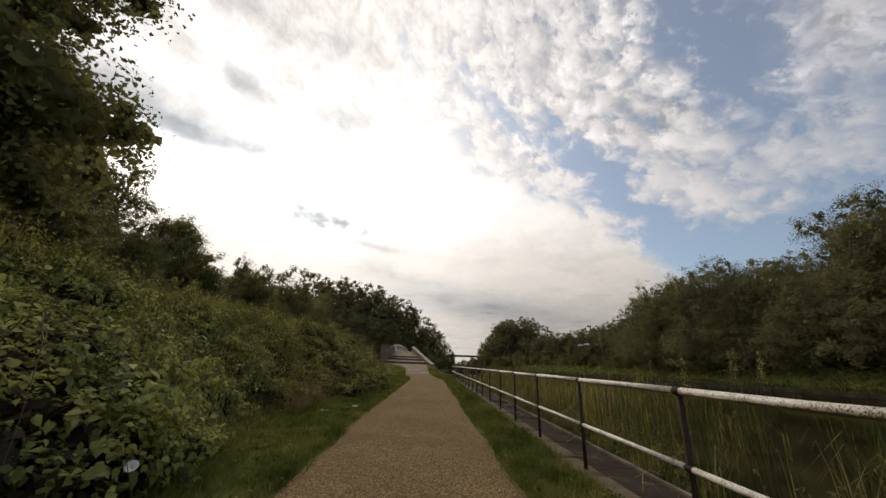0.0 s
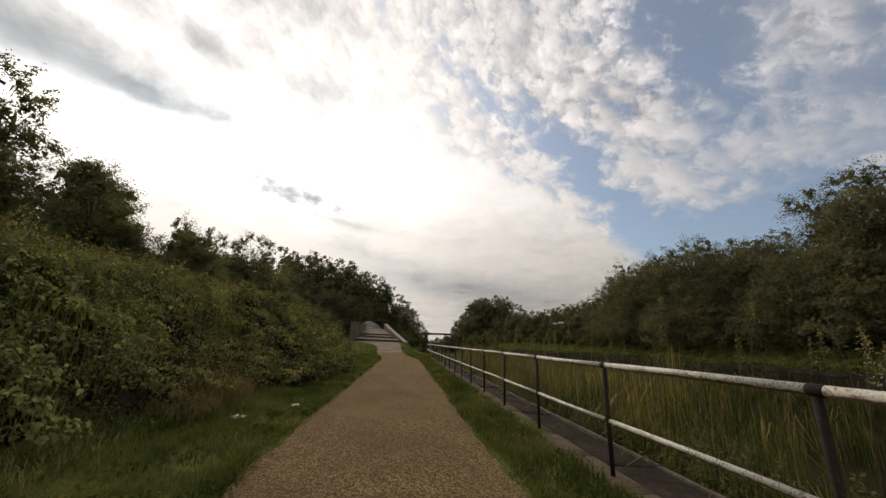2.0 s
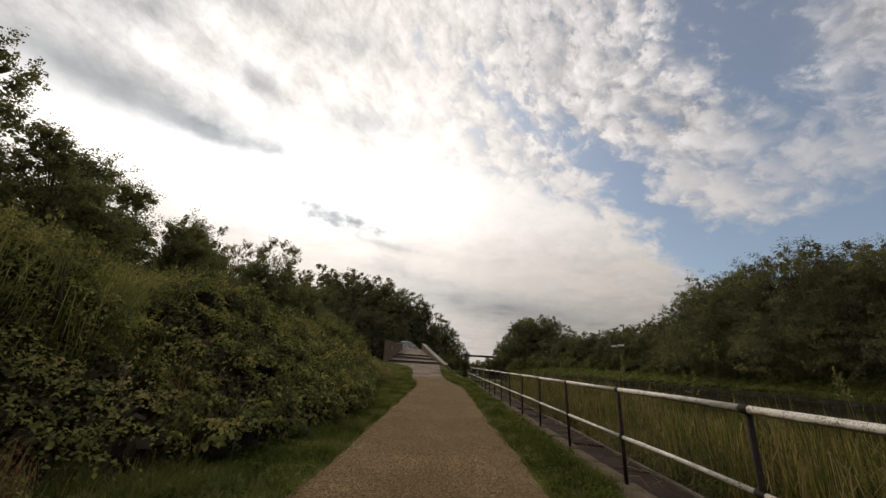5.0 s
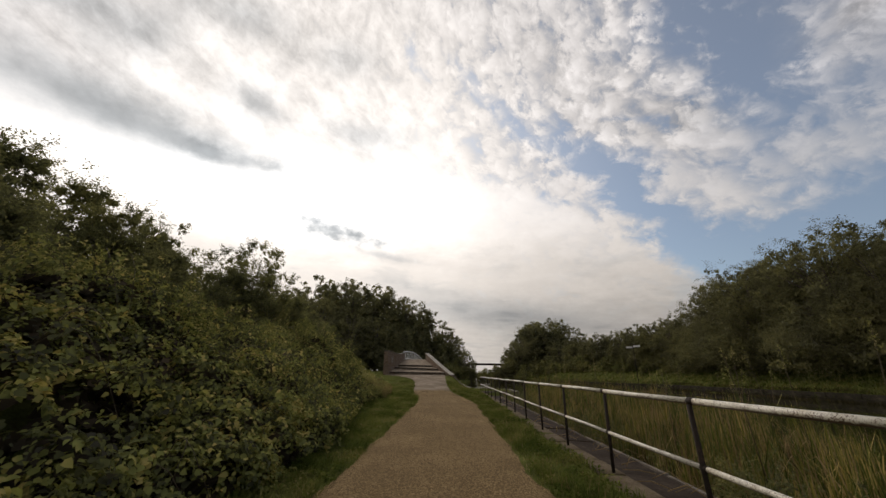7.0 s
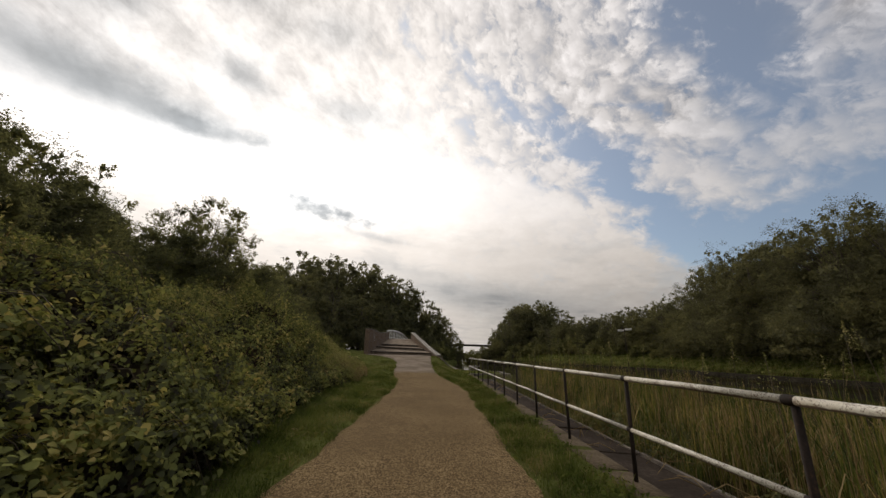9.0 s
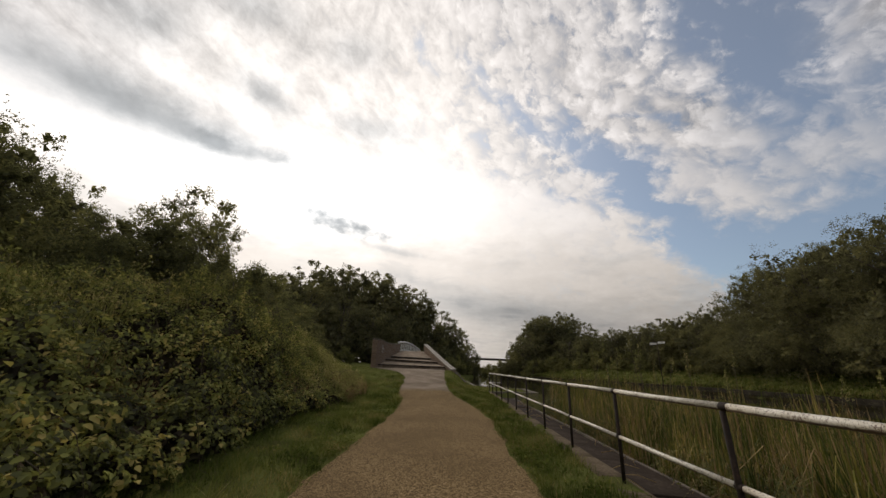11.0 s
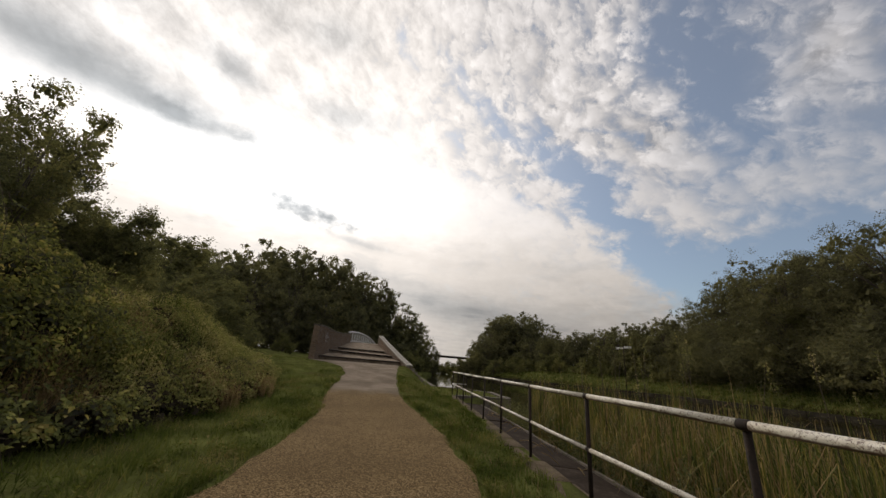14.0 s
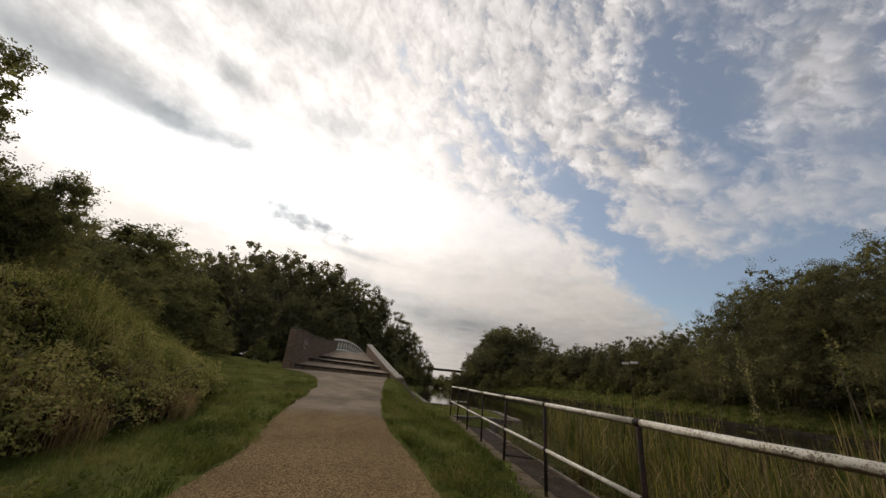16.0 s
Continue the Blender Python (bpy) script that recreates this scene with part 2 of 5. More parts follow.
M_LEAF = {
    # far water's edge: the band of shade and reflection painted as leaf colour
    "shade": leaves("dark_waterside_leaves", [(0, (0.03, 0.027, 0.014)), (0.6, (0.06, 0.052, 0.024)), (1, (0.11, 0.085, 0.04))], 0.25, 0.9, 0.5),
    "tree": leaves("tree_leaves", [(0, (0.085, 0.086, 0.052)), (0.5, (0.15, 0.15, 0.072)), (1, (0.24, 0.222, 0.095))], 0.55),
    "far": leaves("far_leaves", [(0, (0.088, 0.086, 0.056)), (0.5, (0.14, 0.136, 0.074)), (1, (0.205, 0.19, 0.09))], 0.5, 0.8, 0.3),
    "bush": leaves("bush_leaves", [(0, (0.095, 0.096, 0.045)), (0.5, (0.15, 0.15, 0.06)), (1, (0.215, 0.195, 0.08))], 0.4, 0.8, 0.3),
    "bramble": leaves("bramble_leaves", [(0, (0.062, 0.059, 0.044)), (0.35, (0.122, 0.128, 0.055)), (0.7, (0.262, 0.268, 0.082)), (1, (0.45, 0.36, 0.13))], 0.33, 0.8, 2.2, 0.0, 0.55),
    "bindweed": leaves("bindweed_leaves", [(0, (0.07, 0.08, 0.04)), (0.35, (0.16, 0.18, 0.065)), (0.7, (0.31, 0.33, 0.10)), (1, (0.46, 0.41, 0.15))], 0.35, 0.7, 1.8, 0.05, 0.6),
    "weed": leaves("weed_leaves", [(0, (0.11, 0.115, 0.048)), (0.5, (0.25, 0.25, 0.085)), (1, (0.42, 0.34, 0.16))], 0.45, 0.8, 1.2, 0.0, 0.6),
    "grass": leaves("grass_blades", [(0, (0.042, 0.056, 0.014)), (0.4, (0.09, 0.112, 0.026)), (0.8, (0.155, 0.155, 0.044)), (1, (0.24, 0.2, 0.085))], 0.4, 0.95, 1.1, 0.0, 0.5),
    # filler within the bramble mounds: inner shade given as dark colour
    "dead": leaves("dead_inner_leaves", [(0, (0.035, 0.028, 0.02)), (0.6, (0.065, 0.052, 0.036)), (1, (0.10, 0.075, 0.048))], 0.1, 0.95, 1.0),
    "russet": leaves("russet_seed_tops", [(0, (0.12, 0.07, 0.035)), (0.5, (0.21, 0.13, 0.07)), (1, (0.3, 0.2, 0.11))], 0.35, 0.85, 0.8),
    "dry": leaves("dry_grass", [(0, (0.15, 0.1, 0.05)), (1, (0.36, 0.26, 0.13))], 0.3, 0.85, 0.8),
    "reed": leaves("reed_blades", [(0, (0.03, 0.042, 0.012)), (0.45, (0.08, 0.098, 0.021)), (0.8, (0.2, 0.18, 0.04)), (1, (0.42, 0.30, 0.10))], 0.25, 0.6, 1.1, 0.1, 0.7),
}


def gravel_material():
    m, g, p, _ = material("buff_gravel")
    co = where(g)
    v = g.add("ShaderNodeTexVoronoi")
    g.link(co, v.inputs["Vector"])
    v.inputs["Scale"].default_value = 85
    grain = g.add("ShaderNodeSeparateColor")
    g.link(v.outputs["Color"], grain.inputs[0])
    stones = ramp(g, grain.outputs[0], [(0, (0.045, 0.028, 0.012)), (0.5, (0.165, 0.109, 0.049)), (1, (0.42, 0.30, 0.155))])
    worn = g.step(g.noise(co, 0.7, 5, 0.6), 0.3, 0.7)
    col = g.mix(worn, g.mix(0.5, stones, (0.115, 0.077, 0.036)), stones)
    # gravel thins out into worn paving towards the bridge
    sep = g.add("ShaderNodeSeparateXYZ")
    g.link(co, sep.inputs[0])
    f = g.math("ADD", sep.outputs[1], g.math("MULTIPLY", g.math("SUBTRACT", g.noise(co, 1.1, 5, 0.65), 0.5), 3.0))
    paving = ramp(g, g.step(g.math("ADD", g.math("MULTIPLY", g.noise(co, 1.0, 5, 0.6), 0.6), g.math("MULTIPLY", g.noise(co, 40, 4, 0.65), 0.4)), 0.3, 0.7), [(0, (0.12, 0.092, 0.064)), (0.5, (0.21, 0.165, 0.12)), (1, (0.31, 0.25, 0.19))])
    g.link(g.mix(g.step(f, 35.4, 37.0), col, paving), p.inputs["Base Color"])
    p.inputs["Roughness"].default_value = 1.0
    p.inputs["Specular IOR Level"].default_value = 0.05
    h = g.math("SUBTRACT", 1.0, v.outputs["Distance"])
    bump(g, p, g.math("ADD", h, g.math("MULTIPLY", g.noise(co, 8, 4), 1.5)), 0.8, 0.015)
    return m


def times_under(g, co):
    """Rust creeping up from the underside of a bar."""
    nz = g.add("ShaderNodeSeparateXYZ")
    g.link(g.add("ShaderNodeTexCoord").outputs["Normal"], nz.inputs[0])
    return g.step(g.math("ADD", nz.outputs[2], g.math("MULTIPLY", g.noise(co, 14, 5, 0.7), 1.3)), 0.35, 0.1)


def painted_rail():
    m, g, p, _ = material("white_paint_rusting")
    co = where(g)
    n = g.math("ADD", g.math("MULTIPLY", g.noise(co, 5, 6, 0.7), 0.3), g.math("MULTIPLY", g.noise(co, 85, 5, 0.75), 0.7))
    chips = g.math("MAXIMUM", g.step(n, 0.515, 0.555), times_under(g, co))
    grime = g.step(g.noise(co, 3, 5, 0.65), 0.35, 0.75)
    paint = g.mix(grime, (0.65, 0.62, 0.53), (0.46, 0.4, 0.28))
    g.link(g.mix(chips, paint, (0.13, 0.085, 0.055)), p.inputs["Base Color"])
    p.inputs["Roughness"].default_value = 0.5
    bump(g, p, n, 0.4, 0.004)
    return m


def water_material():
    m, g, p, _ = material("still_dark_water")
    co = where(g)
    g.link(g.mix(g.step(g.noise(co, 0.5, 4), 0.4, 0.65), (0.012, 0.012, 0.006), (0.028, 0.024, 0.010)), p.inputs["Base Color"])
    p.inputs["Roughness"].default_value = 0.04
    p.inputs["IOR"].default_value = 1.33
    bump(g, p, g.math("ADD", g.noise(co, 2.0, 3), g.math("MULTIPLY", g.noise(co, 9.0, 3), 0.25)), 0.08, 0.03)
    return m


def brick_material():
    m, g, p, _ = material("weathered_red_brick")
    co = where(g)
    b = g.add("ShaderNodeTexBrick")
    g.link(g.vec(g.math("ADD", g.vmath("DOT_PRODUCT", co, (0, 1, 0)), g.vmath("DOT_PRODUCT", co, (1, 0, 0))), g.vmath("DOT_PRODUCT", co, (0, 0, 1)), 0.0), b.inputs["Vector"])
    b.inputs["Scale"].default_value = 1.0
    b.inputs["Brick Width"].default_value, b.inputs["Row Height"].default_value, b.inputs["Mortar Size"].default_value = 0.225, 0.075, 0.009
    b.inputs["Color1"].default_value, b.inputs["Color2"].default_value, b.inputs["Mortar"].default_value = (0.12, 0.073, 0.043, 1), (0.205, 0.132, 0.082, 1), (0.23, 0.19, 0.15, 1)
    dirt = g.step(g.noise(co, 1.3, 5, 0.6), 0.35, 0.75)
    lime = g.step(g.noise(co, 2.6, 6, 0.7), 0.56, 0.66)
    walls = g.mix(g.math("MULTIPLY", dirt, 0.5), b.outputs[0], (0.09, 0.075, 0.06))
    g.link(g.mix(g.math("MULTIPLY", lime, 0.4), walls, (0.36, 0.31, 0.26)), p.inputs["Base Color"])
    p.inputs["Roughness"].default_value = 0.95
    p.inputs["Specular IOR Level"].default_value = 0.1
    bump(g, p, g.math("ADD", g.noise(co, 30, 3), b.outputs["Fac"]), 0.4, 0.006)
    return m


M_GRAVEL, M_RAIL, M_WATER, M_BRICK = gravel_material(), painted_rail(), water_material(), brick_material()
M_IRON = surface("dark_iron", [(0, (0.014, 0.011, 0.009)), (0.7, (0.032, 0.023, 0.018)), (1, (0.08, 0.045, 0.026))], 6, 0.75, 60, 0.004, 0.12)
M_WHITE = surface("white_painted_iron", [(0, (0.5, 0.48, 0.43)), (1, (0.78, 0.76, 0.72))], 4, 0.55, 40, 0.004)
M_COPING = surface("pale_coping_stone", [(0, (0.09, 0.072, 0.056)), (0.5, (0.25, 0.22, 0.18)), (1, (0.46, 0.42, 0.36))], 2.5, 0.85, 25)
M_CHALK = surface("faded_white_paint", [(0, (0.28, 0.24, 0.21)), (1, (0.5, 0.46, 0.42))], 9, 0.9, 60, 0.002, 0.1)
M_DECK = surface("worn_deck", [(0, (0.12, 0.092, 0.064)), (0.5, (0.21, 0.165, 0.12)), (1, (0.31, 0.25, 0.19))], 2.2, 1.0, 40, 0.02, 0.05)
M_STEP = surface("dark_step_edge", [(0, (0.016, 0.012, 0.01)), (1, (0.045, 0.034, 0.028))], 3, 0.8, 30)


# ---- mesh helpers ----
def mesh_object(name, verts, faces, mat, parent=None, smooth=False):
    me = bpy.data.meshes.new(name)
    me.from_pydata(verts, [], faces)
    me.materials.append(mat)
    if smooth:
        me.polygons.foreach_set("use_smooth", [True] * len(me.polygons))
    ob = new(name, me)
    ob.parent = parent
    return ob


def part(name, bm, mat, parent=None, label=""):
    me = bpy.data.meshes.new(name)
    bm.to_mesh(me)
    bm.free()
    me.materials.append(mat)
    ob = new(name, me)
    ob.parent = parent
    return tagged(ob, label)


def quads(name, corners, mat, parent=None):
    """One mesh of many separate pieces; corners: n x (3 or 4) x 3."""
    corners = np.asarray(corners, dtype=np.float32)
    n, c = corners.shape[:2]
    me = bpy.data.meshes.new(name)
    me.vertices.add(c * n)
    me.vertices.foreach_set("co", corners.reshape(-1))
    me.loops.add(c * n)
    me.loops.foreach_set("vertex_index", np.arange(c * n, dtype=np.int32))
    me.polygons.add(n)
    me.polygons.foreach_set("loop_start", np.arange(0, c * n, c, dtype=np.int32))
    me.update(calc_edges=True)
    me.materials.append(mat)
    ob = new(name, me)
    ob.parent = parent
    return ob


rng = np.random.default_rng(7)


def unit(v):
    return v / (np.linalg.norm(v, axis=-1, keepdims=True) + 1e-9)


def leaf_corners(pts, size, out=None, spread=1.0, aspect=0.55):
    """Diamond-shaped leaves at pts, turned at random but tending to face out."""
    n = len(pts)
    nrm = unit(rng.normal(size=(n, 3)) * spread + (out if out is not None else np.array([0, 0, 0.8])))
    t = unit(np.cross(nrm, rng.normal(size=(n, 3))))
    b = np.cross(nrm, t)
    s = (size * rng.uniform(0.6, 1.3, n))[:, None]
    fold = nrm * s * 0.12
    return np.stack([pts - t * s * 0.5, pts - t * s * 0.13 - b * s * aspect * 0.5 + fold, pts + t * s * 0.5, pts - t * s * 0.13 + b * s * aspect * 0.5 + fold], 1)


def ovate_leaves(pts, size, out, spread=0.6, aspect=0.7):
    """Broad pointed leaves of six corners, folded along the midrib."""
    n = len(pts)
    nrm = unit(rng.normal(size=(n, 3)) * spread + out)
    t = rng.normal(size=(n, 3)) + out * np.array([0.6, 0.6, -0.9])
    t = unit(t - nrm * (t * nrm).sum(1, keepdims=True))
    b = np.cross(nrm, t)
    s = (size * rng.uniform(0.55, 1.3, n))[:, None]
    w, fold = s * aspect * 0.5, nrm * s * 0.10
    return np.stack([pts - t * s * 0.45, pts - t * s * 0.22 - b * w * 0.95 + fold, pts + t * s * 0.16 - b * w * 0.72 + fold, pts + t * s * 0.55 - nrm * s * 0.12,
                     pts + t * s * 0.16 + b * w * 0.72 + fold, pts - t * s * 0.22 + b * w * 0.95 + fold], 1)


def blade_corners(foot, height, lean, width, bend=0.5):
    """Two-piece bent blades of grass or reed standing at foot."""
    n = len(foot)
    a = rng.uniform(0, 2 * np.pi, n)
    side = np.stack([np.cos(a), np.sin(a), np.zeros(n)], 1)
    way = np.stack([-np.sin(a), np.cos(a), np.zeros(n)], 1)
    h, w = height[:, None], width[:, None]
    k = (lean * h[:, 0])[:, None]
    up = np.array([0, 0, 1.0])
    mid = foot + up * h * 0.6 + way * k * 0.35
    tip = foot + up * h * (1 - bend * 0.25) + way * k
    low = np.stack([foot - side * w / 2, foot + side * w / 2, mid + side * w * 0.4, mid - side * w * 0.4], 1)
    top = np.stack([mid - side * w * 0.4, mid + side * w * 0.4, tip + side * w * 0.08, tip - side * w * 0.08], 1)
    return np.concatenate([low, top])


def short_blades(foot, height, lean, width):
    """One-piece blades for short grass."""
    n = len(foot)
    a = rng.uniform(0, 2 * np.pi, n)
    side = np.stack([np.cos(a), np.sin(a), np.zeros(n)], 1) * width[:, None] / 2
    way = np.stack([-np.sin(a), np.cos(a), np.zeros(n)], 1) * (lean * height)[:, None]
    tip = foot + way + np.array([0, 0, 1.0]) * height[:, None]
    return np.stack([foot - side, foot + side, tip], 1)


def arching_blades(foot, height, lean, width, droop):
    """Three-piece blades that rise and bend over at the tip."""
    n = len(foot)
    a = rng.uniform(0, 2 * np.pi, n)
    side = np.stack([np.cos(a), np.sin(a), np.zeros(n)], 1) * width[:, None] / 2
    way = np.stack([-np.sin(a), np.cos(a), np.zeros(n)], 1) * (lean * height)[:, None]
    up = np.array([0, 0, 1.0]) * height[:, None]
    d = droop[:, None]
    p = [foot, foot + up * 0.55 + way * 0.2, foot + up * (0.95 - 0.1 * d) + way * (0.5 + 0.2 * d), foot + up * (1.08 - 0.55 * d) + way * (0.75 + 0.75 * d)]
    w = [1.0, 1.0, 0.75, 0.1]
    return np.concatenate([np.stack([p[k] - side * w[k], p[k] + side * w[k], p[k + 1] + side * w[k + 1], p[k + 1] - side * w[k + 1]], 1) for k in range(3)])


def tube(bm, pts, radii, sides=8):
    """A round bar through pts with a radius at each."""
    pts = [Vector(p) for p in pts]
    rings = []
    for i, p in enumerate(pts):
        d = (pts[min(i + 1, len(pts) - 1)] - pts[max(i - 1, 0)]).normalized()
        ref = Vector((0, 0, 1)) if abs(d.z) < 0.9 else Vector((1, 0, 0))
        u = d.cross(ref).normalized()
        v = d.cross(u)
        rings.append([bm.verts.new(p + (u * math.cos(a) + v * math.sin(a)) * radii[i]) for a in (2 * math.pi * k / sides for k in range(sides))])
    for a, b in zip(rings, rings[1:]):
        for k in range(sides):
            f = bm.faces.new((a[k], a[(k + 1) % sides], b[(k + 1) % sides], b[k]))
            f.smooth = True
    bm.faces.new(rings[0][::-1])
    bm.faces.new(rings[-1])


def block(bm, m, size, bevel=0.0):
    """A box of that size with its middle at the pose m."""
    made = bmesh.ops.create_cube(bm, size=1.0, matrix=m @ Matrix.Diagonal((*size, 1)))
    if bevel:
        edges = {e for v in made["verts"] for e in v.link_edges}
        bmesh.ops.bevel(bm, geom=list(edges), offset=bevel, segments=2, affect="EDGES", profile=0.6)


# ---- lie of the land ----
def smooth(a, b, v):
    t = np.clip((np.asarray(v, dtype=float) - a) / (b - a), 0, 1)
    return t * t * (3 - 2 * t)


WATER_Z = -0.6
RAIL_X, RAIL_END, RAIL_STEP = 1.985, 41.29, 2.018


def climb(y):
    """Height of the towpath, level and then rising to the bridge."""
    return 1.08 * smooth(31, 49, y)


def glide(y, table):
    """A smooth line through pairs of distance and value."""
    ys, vs = [p[0] for p in table], [p[1] for p in table]
    return sum(np.interp(np.asarray(y, dtype=float) + d, ys, vs) * w for d, w in ((-0.7, 0.25), (0.0, 0.5), (0.7, 0.25)))


FRONT = [(-10, -2.3), (0, -2.2), (4.7, -2.3), (6, -2.65), (8, -3.0), (10.5, -2.85), (13, -2.6), (16.5, -2.3), (18.2, -2.25), (20.5, -2.6), (22.4, -3.1), (24, -3.3), (26, -3.65), (28, -3.75), (31, -3.8), (34, -4.05),
         (38, -5.2), (42, -8.0), (46, -9.8)]
LEFT_EDGE = [(-12, -1.2), (3.8, -1.36), (8, -1.56), (15, -1.68), (21, -1.75), (26.5, -1.83), (30, -1.93), (33, -2.2), (34.2, -2.5), (35.7, -2.78), (37.5, -2.9), (39.5, -3.05), (41.3, -3.3), (43.9, -4.0), (45.8, -5.05), (48.5, -7.4), (60, -7.4)]
RIGHT_EDGE = [(-12, 1.0), (4, 0.97), (10, 0.9), (16, 0.86), (24, 0.8), (28, 0.84), (31, 0.62), (33.5, 0.2), (35, -0.2), (36.6, -0.48), (40, -0.72), (43, -0.88), (49, -1.0), (60, -1.4)]


def bank_foot(y):
    return glide(y, FRONT) - 0.45


def far_side(y):
    return 32.5 - 19.0 * smooth(64, 122, y)


def near_side(y):
    """Where the near bank drops into the canal."""
    y = np.asarray(y, dtype=float)
    return 3.45 + 1.5 * smooth(41.4, 42.2, y) * (1 - smooth(46.0, 48.0, y)) - 2.1 * smooth(46, 48, y) + 3.0 * smooth(80, 110, y)


def path_left(y):
    return glide(y, LEFT_EDGE)


def path_right(y):
    return glide(y, RIGHT_EDGE)


def land(x, y):
    x, y = np.asarray(x, dtype=float), np.asarray(y, dtype=float)
    s = bank_foot(y) - x
    z = climb(y) * smooth(0, 1, (path_right(y) + 2.2 - x) / 1.9)
    fade = 1 - smooth(34, 44, y)
    z = z + (1.6 * smooth(0, 3.4, s) + 1.25 * smooth(3.2, 11, s)) * (0.25 + 0.75 * fade) * (1 + 0.14 * np.exp(-((y - 15) / 7) ** 2))
    z = z + 0.10 * np.sin(x * 1.7 + y * 0.6) * np.sin(y * 0.9 - x) * smooth(0.5, 2.5, s)
    # canal
    n, f = near_side(y), far_side(y)
    apron = smooth(2.1, 2.25, x) * (1 - smooth(41.2, 41.6, y))
    z = z - 0.42 * apron
    bed = smooth(0, 0.25, x - n) * smooth(0, 0.3, f - x)
    z = z * (1 - bed) - 1.7 * bed
    out = x - f
    rise = 0.3 + 1.6 * (1 - smooth(92, 120, y))
    z = np.where(out > -0.05, -1.7 + 1.75 * smooth(0.0, 0.25, out) + rise * np.clip((out - 0.2) / 3.6, 0, 1) + 1.6 * smooth(4, 10, out), z)
    # side arm under the bridge
    arm = smooth(65.0, 65.5, y) * (1 - smooth(73.5, 74.0, y)) * smooth(6, 4, x) * smooth(-60, -40, x)
    return z * (1 - arm) - 1.7 * arm


def grid_sheet(name, xs, ys, mat, height, lift=0.0):
    X, Y = np.meshgrid(xs, ys)
    Z = height(X, Y) + lift
    verts = np.stack([X, Y, Z], -1).reshape(-1, 3).tolist()
    w = len(xs)
    faces = [(j * w + i, j * w + i + 1, (j + 1) * w + i + 1, (j + 1) * w + i) for j in range(len(ys) - 1) for i in range(w - 1)]
    return mesh_object(name, verts, faces, mat, smooth=True)


XS = np.concatenate([[-1500, -700, -300, -150, -80, -50, -35, -25], np.arange(-18, -2, 0.4), np.arange(-2, 3.4, 0.12), np.arange(3.5, 8, 0.5), np.arange(8, 12, 2.0), np.arange(12, 31.5, 0.5),
                     np.arange(31.5, 34.5, 0.15), np.arange(34.5, 48, 1.0), [50, 60, 80, 150, 300, 700, 1500]])
YS = np.concatenate([[-300, -100, -50, -30, -20, -14], np.arange(-10, 52, 0.3), np.arange(52, 80, 0.5), np.arange(80, 130, 2.5), [140, 160, 200, 300, 500, 900, 2000]])
ground = tagged(grid_sheet("ground", XS, YS, M_GROUND, land), "rough grassy canal bank and verge soil", "ground", kind="structure")
water = tagged(mesh_object("water", [(-70, -300, WATER_Z), (40, -300, WATER_Z), (40, 700, WATER_Z), (-70, 700, WATER_Z)], [(0, 1, 2, 3)], M_WATER),
               "still dark brown canal water", "water", kind="structure")


def towpath(name, y0, y1, mat, label):
    ys = np.arange(y0, y1 + 0.01, 0.25)
    verts, faces, n = [], [], 13
    for y in ys:
        a = path_left(y) + 0.10 * noise.noise((0.3, y * 0.9, 0)) + 0.05 * noise.noise((5.3, y * 3.1, 0))
        b = path_right(y) + 0.10 * noise.noise((9.3, y * 0.8, 0)) + 0.05 * noise.noise((7.3, y * 3.3, 0))
        for k in range(n):
            f = k / (n - 1)
            edge = min(f, 1 - f)
            x = a + (b - a) * f
            verts.append((x, y, float(land(x, y)) + 0.012 + 0.03 * min(1, edge * 5) + 0.006 * noise.noise((x * 2, y * 2, 3))))
    for j in range(len(ys) - 1):
        for k in range(n - 1):
            i = j * n + k
            faces.append((i, i + 1, i + n + 1, i + n))
    return tagged(mesh_object(name, verts, faces, mat, smooth=True), label, "path", kind="structure")


towpath("towpath", -12, 36.0, M_GRAVEL, "buff gravel towpath with ragged grassy edges")
towpath("paved_ramp", 36.0, 52.0, M_GRAVEL, "pale worn paved ramp up to the bridge")


